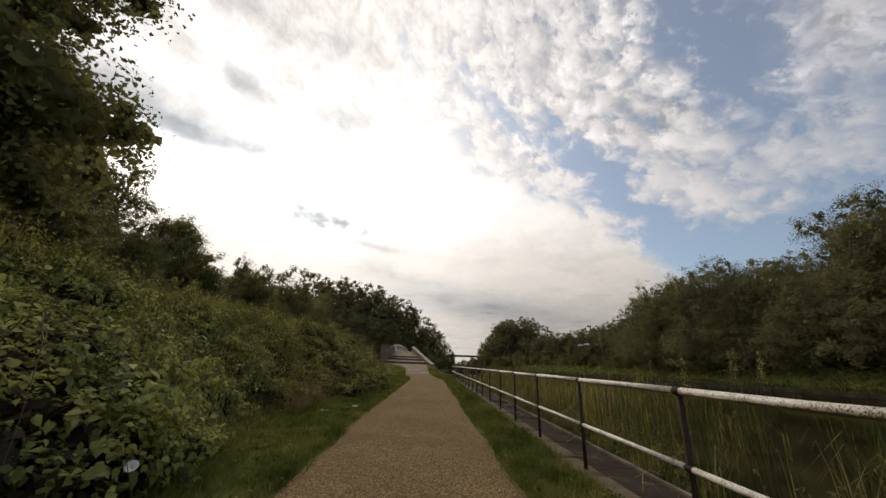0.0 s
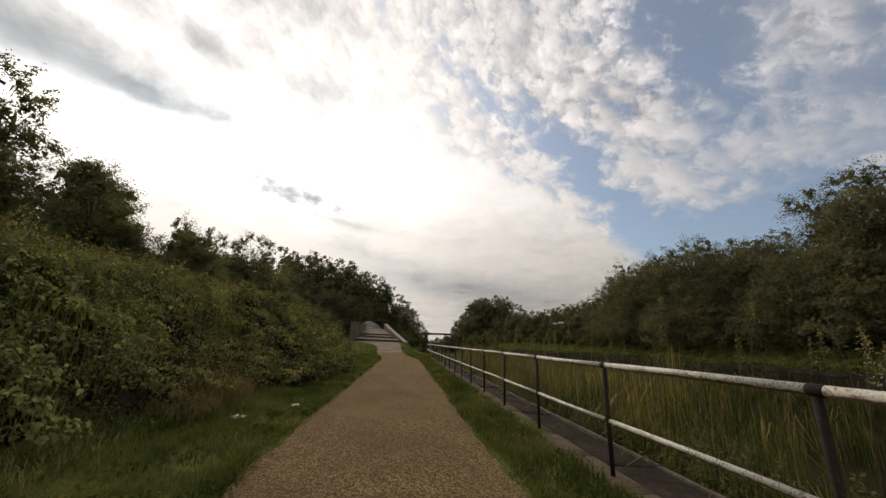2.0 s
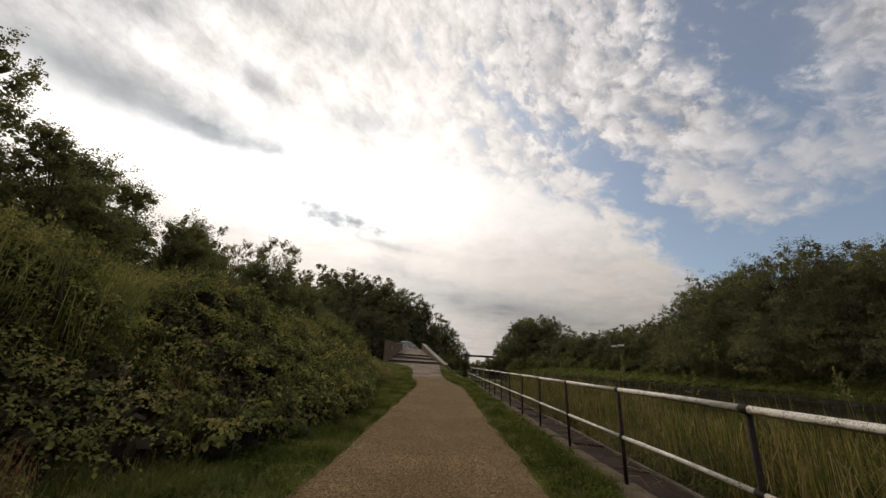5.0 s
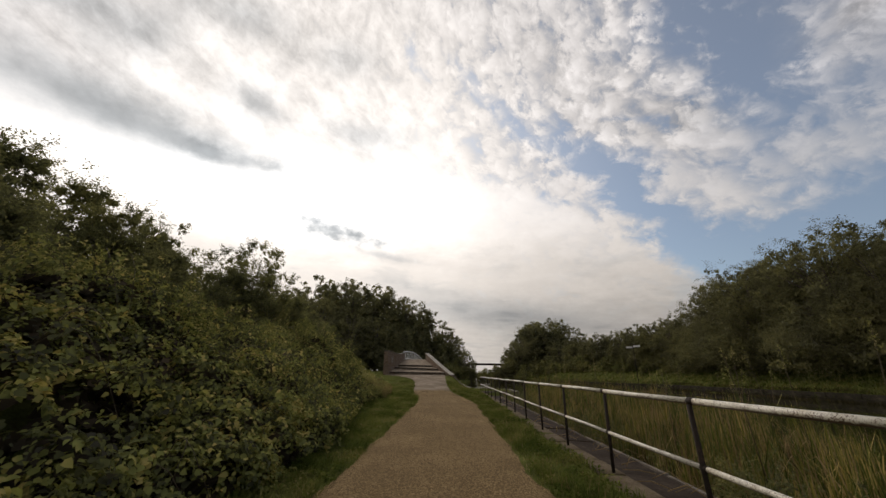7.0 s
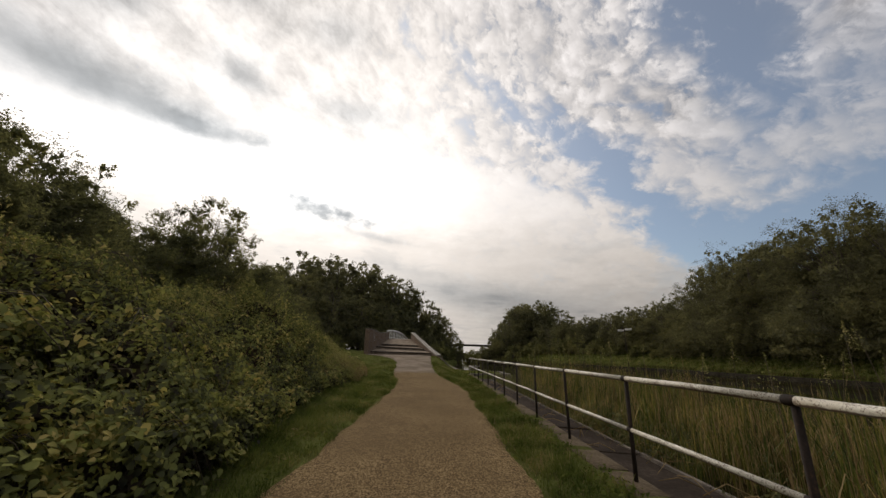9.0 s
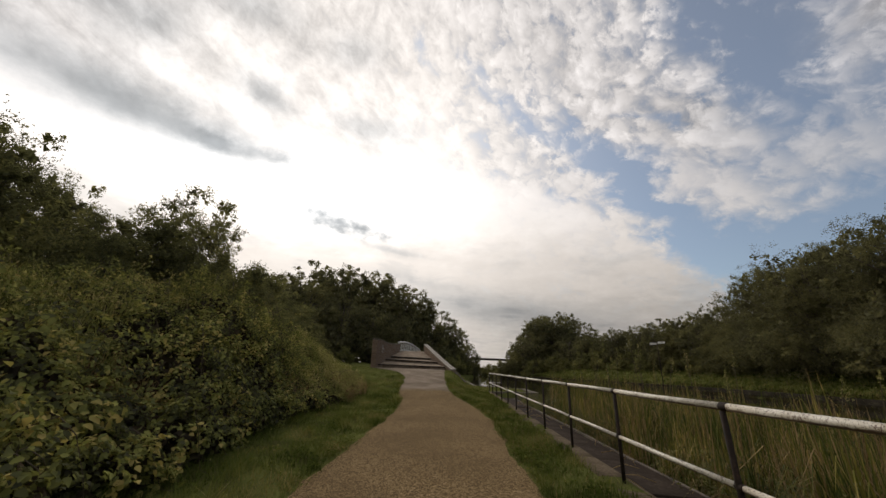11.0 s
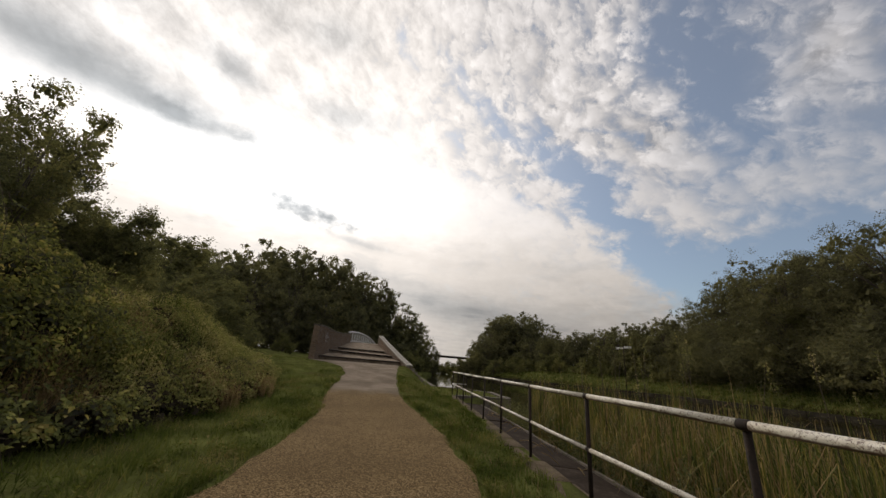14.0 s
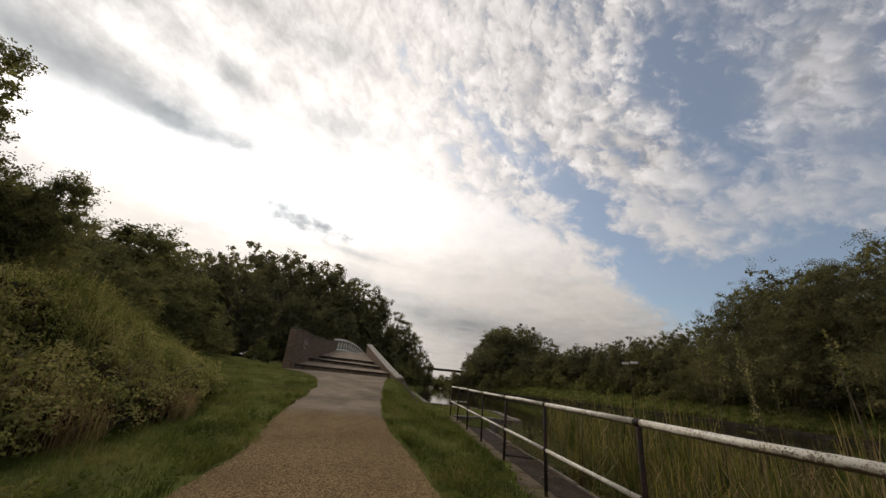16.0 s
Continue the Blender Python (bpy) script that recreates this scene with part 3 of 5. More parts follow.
# ---- railing ----
def railing():
    top = new("railing")
    tagged(top, "long two-bar metal railing, white rusting bars on dark posts", "railing")
    count = 26
    bm = bmesh.new()
    tube(bm, [(0, 0, -0.15), (0, 0, 1.02)], [0.023, 0.023], 10)
    first = None
    for i in range(count):
        y = RAIL_END - i * RAIL_STEP
        if first is None:
            first = part("post", bm, M_IRON, top, "dark brown iron post")
            ob = first
        else:
            ob = new("post", first.data)
            ob.parent = top
            tagged(ob, "dark brown iron post")
        ob.location = (RAIL_X, y, 0)
        ob.rotation_euler = (radians(1.2 * math.sin(i * 2.3)), radians(0.9 * math.sin(i * 1.7 + 1)), 0)
    collar_mesh = None
    for z, r in ((1.05, 0.029), (0.51, 0.024)):
        collar_mesh = None
        for i in range(count):
            y = RAIL_END - i * RAIL_STEP
            if collar_mesh is None:
                bm = bmesh.new()
                tube(bm, [(0, -0.042, 0), (0, -0.034, 0), (0, 0.034, 0), (0, 0.042, 0)], [r * 1.03, r * 1.14, r * 1.14, r * 1.03], 12)
                ob = part("collar", bm, M_IRON, top)
                collar_mesh = ob.data
            else:
                ob = new("collar", collar_mesh)
                ob.parent = top
            ob.location = (RAIL_X, y, z)
            if i < count - 1:
                bm = bmesh.new()
                sag = 0.006 * math.sin(i * 1.9)
                tube(bm, [(0, 0, 0), (0.004 * math.sin(i), -RAIL_STEP / 2, sag), (0, -RAIL_STEP, 0)], [r, r, r], 12)
                bar = part("top_bar" if z > 1 else "lower_bar", bm, M_RAIL, top, "white-painted rusting bar")
                bar.location = (RAIL_X, y, z)
    # short return at the end
    bm = bmesh.new()
    tube(bm, [(0, 0, -0.15), (0, 0, 0.8)], [0.022, 0.022], 10)
    part("post", bm, M_IRON, top, "dark brown iron post").location = (RAIL_X + 0.75, RAIL_END + 0.5, 0)
    bm = bmesh.new()
    tube(bm, [(RAIL_X, RAIL_END, 0.51), (RAIL_X + 0.75, RAIL_END + 0.5, 0.51)], [0.025, 0.025], 10)
    part("lower_bar", bm, M_RAIL, top, "white-painted rusting bar")


railing()


def kerb():
    """Stone kerb under the railing, stone by stone, and the sloping apron beyond it."""
    top = tagged(new("kerb"), "weathered stone kerb along the canal edge", "kerb", kind="structure")
    r = random.Random(3)
    y = -9.0
    while y < 41.2:
        ln = r.uniform(0.75, 1.15)
        bm = bmesh.new()
        block(bm, pose(0, ln / 2, 0, r.uniform(-0.5, 0.5), r.uniform(-1.2, 1.2), r.uniform(-0.5, 0.5)), (0.38, ln - 0.012, 0.24), 0.03)
        part("stone", bm, M_KERB, top).location = (1.94 + r.uniform(-0.012, 0.012), y, -0.11 + r.uniform(-0.012, 0.008))
        y += ln
    r = random.Random(4)
    ap = tagged(new("apron"), "dark damp sloping stone apron at the water", "canal edge", kind="structure")
    y = -9.0
    while y < 41.0:
        ln = r.uniform(1.3, 2.2)
        bm = bmesh.new()
        block(bm, pose(0, ln / 2, 0, r.uniform(-0.6, 0.6), 3 + r.uniform(-1, 1), 0), (1.28, ln - 0.015, 0.14), 0.02)
        part("slab", bm, M_APRON, ap).location = (2.77, y, -0.38 + r.uniform(-0.015, 0.015))
        bm = bmesh.new()
        block(bm, pose(0, ln / 2, 0, 0, r.uniform(-2, 2), r.uniform(-0.4, 0.4)), (0.07, ln - 0.02, 0.30), 0.015)
        part("edging", bm, M_STONE, ap).location = (3.46, y, -0.47 + r.uniform(-0.01, 0.01))
        y += ln


kerb()


# ---- bridge ----
def wall_strip(pts, z0, z1, thick, mat, name, parent, label=""):
    """A wall along plan points, from foot heights z0 to top heights z1."""
    bm = bmesh.new()
    n = len(pts)
    rows = []
    for i, (x, y) in enumerate(pts):
        a, b = Vector(pts[max(i - 1, 0)]), Vector(pts[min(i + 1, n - 1)])
        d = (b - a).normalized()
        s = Vector((d.y, -d.x)) * thick / 2
        rows.append([bm.verts.new((x + s.x * k, y + s.y * k, z)) for k, z in ((-1, z0[i]), (1, z0[i]), (1, z1[i]), (-1, z1[i]))])
    for p, q in zip(rows, rows[1:]):
        for k in range(4):
            bm.faces.new((p[k], p[(k + 1) % 4], q[(k + 1) % 4], q[k]))
    bm.faces.new(rows[0][::-1])
    bm.faces.new(rows[-1])
    bmesh.ops.recalc_face_normals(bm, faces=bm.faces)
    return part(name, bm, mat, parent, label)


LEFT_WALL = [(-7.1, 49.0), (-6.98, 50.6), (-6.95, 52.2), (-6.95, 54.5), (-6.98, 57.5), (-7.0, 61.3)]
RIGHT_WALL = [(-0.28, 49.9), (-1.1, 52.6), (-2.0, 55.6), (-2.9, 58.7), (-3.8, 62.0)]


def coping_stones(pts, tops, width, high, count, mat, parent, seed):
    """A row of separate cap stones along a sloping wall top."""
    r = random.Random(seed)
    run = [0.0]
    for a, b in zip(pts, pts[1:]):
        run.append(run[-1] + math.dist(a, b))

    def spot(d):
        return Vector((np.interp(d, run, [p[0] for p in pts]), np.interp(d, run, [p[1] for p in pts]), np.interp(d, run, tops)))

    for k in range(count):
        a, b = spot(run[-1] * k / count), spot(run[-1] * (k + 1) / count)
        d = b - a
        bm = bmesh.new()
        block(bm, Matrix.Identity(4), (d.length - 0.025, width * r.uniform(0.96, 1.03), high), 0.035)
        ob = part("coping_stone", bm, mat, parent)
        ob.matrix_world = Matrix.Translation((a + b) / 2 + Vector((0, 0, high / 2 + 0.003 + r.uniform(0, 0.01)))) @ d.to_track_quat("X", "Z").to_matrix().to_4x4()


def slab_between(bm, near_edge, far_edge, deep):
    """A sloping solid between two edges, each a left and a right point."""
    (a, b), (c, d) = near_edge, far_edge
    v = [bm.verts.new(p) for p in (a, b, d, c)] + [bm.verts.new((p[0], p[1], p[2] - deep)) for p in (a, b, d, c)]
    for f in ((0, 1, 2, 3), (7, 6, 5, 4), (0, 4, 5, 1), (1, 5, 6, 2), (2, 6, 7, 3), (3, 7, 4, 0)):
        bm.faces.new([v[i] for i in f])
    bmesh.ops.recalc_face_normals(bm, faces=bm.faces)


def arch_z(y):
    return 3.22 - 0.011 * (y - 66.5) ** 2


def bridge():
    top = tagged(new("footbridge"), "brick canal footbridge with stone copings and white iron balustrade", "bridge")
    lz1 = [3.38, 3.42, 3.34, 3.36, 3.5, 3.76]
    wall_strip(LEFT_WALL, [0.3] * 6, lz1, 0.42, M_BRICK, "parapet_wall", top, "weathered red brick wing wall")
    coping_stones(LEFT_WALL, lz1, 0.47, 0.09, 14, M_STONE, top, 1)
    rz1 = [1.08, 1.66, 2.36, 3.08, 3.82]
    wall_strip(RIGHT_WALL, [-0.5] * 5, rz1, 0.42, M_BRICK, "parapet_wall", top, "red brick wing wall")
    coping_stones(RIGHT_WALL, rz1, 0.5, 0.11, 15, M_COPING, top, 2)
    # faded scrawl on the inner face of the wall, as bars
    for k, (dy, dz, ln, lean) in enumerate(((0.3, 0.05, 0.5, 70), (0.55, 0.0, 0.45, 35), (0.8, 0.1, 0.5, 80), (1.05, 0.02, 0.4, 15), (0.6, -0.3, 0.55, 5))):
        bm = bmesh.new()
        block(bm, pose(0, 0, 0, -lean, 0, 0), (0.012, ln, 0.065), 0.004)
        part("painted_stroke", bm, M_CHALK, top, "faded pale paint stroke").location = (-6.98 + 0.205 + 0.022, 50.3 + dy, 2.75 + dz)
    # stone edge running down from the end of the wing wall
    r = random.Random(6)
    for k in range(5):
        bm = bmesh.new()
        block(bm, pose(0, 0, 0, -13, 0, 14), (0.3, 0.8, 0.5), 0.03)
        part("edge_stone", bm, M_STONE, top).location = (-0.1 + 0.19 * k, 49.3 - 0.76 * k, 0.66 - 0.185 * k + r.uniform(-0.02, 0.02))
    # long shallow steps
    noses = [((-6.95, 49.9, 1.40), (-1.05, 51.65, 1.38)), ((-6.85, 52.4, 1.90), (-1.9, 54.15, 1.80)), ((-6.8, 55.4, 2.22), (-2.75, 57.15, 2.20)), ((-6.85, 61.0, 2.95), (-3.7, 62.0, 2.95))]
    for k in range(3):
        near, far = noses[k], noses[k + 1]
        drop = 0.2 if k < 2 else 0.0
        bm = bmesh.new()
        slab_between(bm, near, tuple((p[0], p[1], p[2] - drop) for p in far), 0.7)
        part("tread", bm, M_DECK, top, "worn paved tread")
        d = Vector(near[1]) - Vector(near[0])
        bm = bmesh.new()
        block(bm, Matrix.Identity(4), (d.length - 0.08, 0.16, 0.085), 0.02)
        ob = part("step_edge", bm, M_STEP, top, "dark stone step edge")
        ob.matrix_world = Matrix.Translation((Vector(near[0]) + Vector(near[1])) / 2 + Vector((0, -0.03, -0.032))) @ d.to_track_quat("X", "Z").to_matrix().to_4x4()
    # arched span with white cast balustrades
    for x0 in (-7.05,):
        n = 14
        ys = [61.4 + 13.2 * k / n for k in range(n + 1)]
        rail = [(x0 + 0.11 * (y - 61.4), y, arch_z(y) + 1.06) for y in ys]
        foot = [(x, y, arch_z(y) + 0.1) for x, y, z in rail]
        bm = bmesh.new()
        tube(bm, rail, [0.085] * (n + 1), 8)
        holder = part("balustrade", bm, M_WHITE, top, "white-painted cast iron balustrade")
        bm = bmesh.new()
        tube(bm, foot, [0.07] * (n + 1), 8)
        part("bottom_rail", bm, M_WHITE, holder)
        for k in range(n):
            a = Vector(foot[k]).lerp(Vector(foot[k + 1]), 0.5)
            b = Vector(rail[k]).lerp(Vector(rail[k + 1]), 0.5)
            bm = bmesh.new()
            for side in (-1, 1):
                bow = Vector((0, 0.4 * side, 0))
                tube(bm, [a, a.lerp(b, 0.25) + bow, a.lerp(b, 0.5) + bow * 0.35, a.lerp(b, 0.75) + bow, b], [0.042, 0.034, 0.05, 0.034, 0.042], 6)
            part("baluster", bm, M_WHITE, holder, "curled cast iron baluster")
    bm = bmesh.new()
    ys = np.linspace(60.9, 76.0, 20)
    for y0, y1 in zip(ys, ys[1:]):
        e = [((-7.1 + 0.11 * (y - 61), y, arch_z(y)), (-3.6 + 0.11 * (y - 61), y, arch_z(y))) for y in (y0, y1)]
        slab_between(bm, e[0], e[1], 0.5)
    part("deck", bm, M_DECK, top)


bridge()


def promontory():
    """Stone-edged grassy point where the canal narrows."""
    top = tagged(new("canal_coping"), "stone coping round the grassy canal narrows", "canal edge", kind="structure")
    line = [(2.0, 41.55), (4.95, 42.0), (4.95, 46.2), (3.4, 47.9), (1.5, 48.4), (1.3, 52), (1.0, 60), (0.8, 65)]
    r = random.Random(8)
    for (x0, y0), (x1, y1) in zip(line, line[1:]):
        d = Vector((x1 - x0, y1 - y0, 0))
        k = max(1, round(d.length / 1.1))
        for i in range(k):
            p = Vector((x0, y0, 0)) + d * ((i + 0.5) / k)
            bm = bmesh.new()
            block(bm, d.to_track_quat("X", "Z").to_matrix().to_4x4(), (d.length / k - 0.015, 0.32, 0.8), 0.03)
            part("stone", bm, M_STONE, top).location = (p.x, p.y, -0.39 + r.uniform(-0.015, 0.01))


promontory()


def far_wall():
    """Stone edge of the opposite bank."""
    top = tagged(new("far_bank_wall"), "low dark mossy stone wall along the opposite bank", "canal edge", kind="structure")
    r = random.Random(5)
    y = -30.0
    while y < 125:
        ln = r.uniform(1.6, 3.2)
        x0, x1 = float(far_side(y)), float(far_side(y + ln))
        d = Vector((x1 - x0, ln, 0))
        for z in [-0.5 + 0.4 * q for q in range(2) if -0.5 + 0.4 * q < float(land((x0 + x1) / 2 + 0.5, y + ln / 2)) - 0.1]:
            bm = bmesh.new()
            block(bm, d.to_track_quat("X", "Z").to_matrix().to_4x4(), (d.length - 0.03, 0.35, 0.375), 0.03)
            part("stone", bm, M_WALL, top).location = ((x0 + x1) / 2 + 0.02 + r.uniform(-0.05, 0.05), y + ln / 2, z + r.uniform(-0.02, 0.02))
        y += ln


far_wall()


# ---- trees ----
def crown_points(lobes, n, twig=40):
    """Leaf places in sprays of about that many over the outer part of a set of round lobes, n in all."""
    vol = np.array([l[3] * l[4] for l in lobes])
    out, dirs = [], []
    for (cx, cy, cz, rx, rz), k in zip(lobes, np.maximum(8, (n * vol / vol.sum()).astype(int))):
        m = max(4, k // twig)
        d = unit(rng.normal(size=(m, 3)))
        wob = 1 + 0.18 * np.sin(d[:, 0] * 5 + cx * 3) * np.sin(d[:, 1] * 5 + cy * 2) + 0.15 * np.sin(d[:, 2] * 7 + cz)
        centre = d * (rng.uniform(0.68, 1.04, m) * wob)[:, None]
        pick = rng.integers(0, m, k)
        q = centre[pick] + rng.normal(size=(k, 3)) * np.array([0.17, 0.17, 0.12])
        out.append(np.array([cx, cy, cz]) + q * np.array([rx, rx, rz]))
        dirs.append(unit(q))
    return np.concatenate(out), np.concatenate(dirs)


def lobes_for(h, w, base, count, r, taper=0.6):
    """Random lobes filling a crown of height h and half-width w above base."""
    out = [(0, 0, base + (h - base) * 0.5, w * 0.6, (h - base) * 0.42)]
    for _ in range(count):
        f = r.uniform(0, 1)
        a = r.uniform(0, 2 * math.pi)
        rad = w * (1 - taper * f) * math.sqrt(r.uniform(0.15, 1))
        s = r.uniform(0.22, 0.42) * w * (1.15 - 0.5 * f)
        out.append((rad * math.cos(a), rad * math.sin(a), base + (h - base) * (0.08 + 0.88 * f), s, s * r.uniform(0.8, 1.3)))
    return out


def make_tree(name, h, w, base, count, n, leaf, mat, seed, label, trunk=0.12, taper=0.6, wisps=0, three=True, dense=True):
    r = random.Random(seed)
    top = tagged(new(name), label, "tree" if h > 3.2 else "shrub")
    lobes = lobes_for(h, w, base, count, r, taper)
    bm = bmesh.new()
    tube(bm, [(0, 0, -0.3), (0.05 * h * r.uniform(-1, 1), 0.03 * h, h * 0.4), (0, 0.05 * h * r.uniform(-1, 1), h * 0.85)], [trunk, trunk * 0.7, trunk * 0.15], 8)
    for cx, cy, cz, rx, rz in lobes[1:]:
        z0 = max(0.1, cz * 0.45)
        tube(bm, [(0, 0, z0), (cx * 0.5, cy * 0.5, (z0 + cz) * 0.55), (cx, cy, cz)], [trunk * 0.35, trunk * 0.2, trunk * 0.05], 5)
    pts, dirs = crown_points(lobes, n)
    if wisps:
        tips = []
        for _ in range(wisps):
            cx, cy, cz, rx, rz = r.choice(lobes[1:])
            d = Vector((r.uniform(-1, 1), r.uniform(-1, 1), r.uniform(0.2, 1.4))).normalized()
            ln = rx * r.uniform(1.2, 2.1)
            a, b = Vector((cx, cy, cz)), Vector((cx, cy, cz)) + d * ln
            tube(bm, [a, b], [trunk * 0.06, trunk * 0.02], 4)
            k = max(6, int(ln * 40))
            f = rng.uniform(0.35, 1, k)[:, None]
            tips.append(np.array(a) + (np.array(b) - np.array(a)) * f + rng.normal(size=(k, 3)) * leaf * 0.9)
        tips = np.concatenate(tips)
        pts, dirs = np.concatenate([pts, tips]), np.concatenate([dirs, np.zeros_like(tips)])
    # large shaded leaf sprays inside the crown
    inner, way = crown_points([(a, b, c, d * 0.72, e * 0.72) for a, b, c, d, e in lobes], max(60, int(n * (0.14 if dense else 0.01))))
    spray = leaf_corners(inner, leaf * 3.0, way * 0.9, 0.7, 0.9)
    part("trunk", bm, M_BARK, top, "bare brown trunk and limbs")
    crown = np.concatenate([leaf_corners(pts, leaf, dirs * 0.6 + np.array([0, 0, 0.25]), 0.9, 0.85), spray])
    quads("crown", crown[:, (0, 1, 2) if three else (0, 1, 2, 3)], mat, top)
    return top


def place(ob, x, y, turn=0, s=1.0, dz=0.0):
    ob.location, ob.rotation_euler, ob.scale = (x, y, float(land(x, y)) + dz), (0, 0, radians(turn)), (s, s, s)
    return ob


def again(ob, x, y, turn=0, s=1.0, dz=0.0):
    ob2 = copy_thing(ob, pose(x, y, float(land(x, y)) + dz, 0, 0, turn))
    ob2.scale = (s, s, s)
    return ob2


def woods():
    r = random.Random(11)
    dark = "dense dark green broadleaved tree in the wood"
    kinds = [make_tree("broadleaf_tree", 10, 4.4, 0.3, 110, 64000, 0.115, M_LEAF["far"], 20 + k, dark, 0.2, 0.36) for k in range(3)]
    distant = [make_tree("broadleaf_tree", 10, 4.4, 0.3, 80, 20000, 0.21, M_LEAF["far"], 30 + k, dark, 0.2, 0.38) for k in range(3)]
    bushes = [make_tree("hedge_shrub", 3.0, 1.9, 0.0, 16, 1900, 0.2, M_LEAF["bush"], 60 + k, "rounded green shrub below the wood", 0.05, 0.4, 20) for k in range(3)]
    used = set()

    def put(ob, size, x, y, h):
        s, t = h / size, r.uniform(0, 360)
        if ob.name not in used:
            used.add(ob.name)
            return place(ob, x, y, t, s, -0.1)
        return again(ob, x, y, t, s, -0.1)

    def tree(x, y, h, near=False):
        put(r.choice(kinds if near else distant), 10, x, y, h)

    def bush(x, y, h):
        put(r.choice(bushes), 3, x, y, h)

    # opposite bank, front row, a row behind, and shrubs at its foot
    for y in np.arange(-4, 108, 4.6):
        off = float(far_side(y))
        top = np.interp(y, [-6, 24, 30, 36, 42, 48, 55, 60, 65, 68, 73, 80, 90, 110], [16, 17, 14.6, 13.4, 14, 15.2, 15.2, 15, 13.2, 11.4, 10.4, 10.4, 10, 9.6])
        x = off + 5.0 + 5 * float(smooth(66, 100, y)) + r.uniform(-0.8, 0.8)
        tree(x, y + r.uniform(-0.8, 0.8), (top - float(land(x, y))) * r.uniform(0.92, 1.04), y < 70)
        if 4 < y < 80 and int(y) % 3 == 0:
            tree(x + 5.5, y + 2.5, (top - 2.5) * r.uniform(0.95, 1.05))
        for k in range(3):
            bush(off + 3.9 + 0.9 * k + r.uniform(-0.5, 0.5), y + r.uniform(-2.2, 2.2), r.uniform(1.0, 1.9) + 0.7 * k)
    # far clump beside the canal
    for x, y, h in ((17, 112, 8.5), (20, 116, 11.5), (23.5, 118, 13.5), (26.5, 116, 14.5), (30, 121, 14.5), (34, 118, 12), (25, 124, 14), (37, 120, 9.5), (20, 133, 8.5), (12.8, 119, 5.6), (15.6, 115, 7.2), (41, 124, 9),
                    (46, 126, 10.5), (52, 124, 11.5), (59, 128, 13), (67, 126, 14), (76, 124, 15)):
        tree(x, y, h)
    for x, y in ((18, 105), (22, 106), (26, 108), (30, 108), (34, 106)):
        bush(x, y, r.uniform(2, 4.5))
    # wood behind the bridge
    for x, y, h in ((4.4, 108, 4.6), (2.6, 105, 7.2), (-1.2, 102, 10), (-4.5, 98, 12.5), (-7.5, 95, 14.5), (-11, 93, 16.5), (-15, 95, 18), (-20, 97, 20), (-25, 98, 20.5), (-30, 103, 23.5), (-36, 98, 20.5), (-42, 94, 19),
                    (-49, 90, 18.5), (-10, 82, 8.5), (-15, 81, 10), (-20, 80, 11.5), (-26, 79, 13.5), (-32, 78, 14.5), (-38, 76, 15.5), (-45, 74, 16), (-52, 70, 17), (-60, 66, 18), (-69, 60, 18)):
        tree(x, y, h * 0.95)
    for x, y in ((-0.5, 84), (0.3, 90), (-1, 80), (1.6, 97), (-11, 68), (-14, 66), (-18, 64), (-13, 60), (-17, 58), (-21, 60)):
        bush(x, y, r.uniform(1.6, 3.2))
    # low growth where the canal bends away
    for x, y, h in ((3.6, 139, 3.4), (5.6, 141, 4.0), (7.8, 143, 4.4), (10, 142, 4.2), (12.3, 141, 4.4), (14.8, 126, 3), (15, 134, 3), (3.6, 128, 2.2), (3.2, 118, 2.0)):
        bush(x, y, h)


woods()


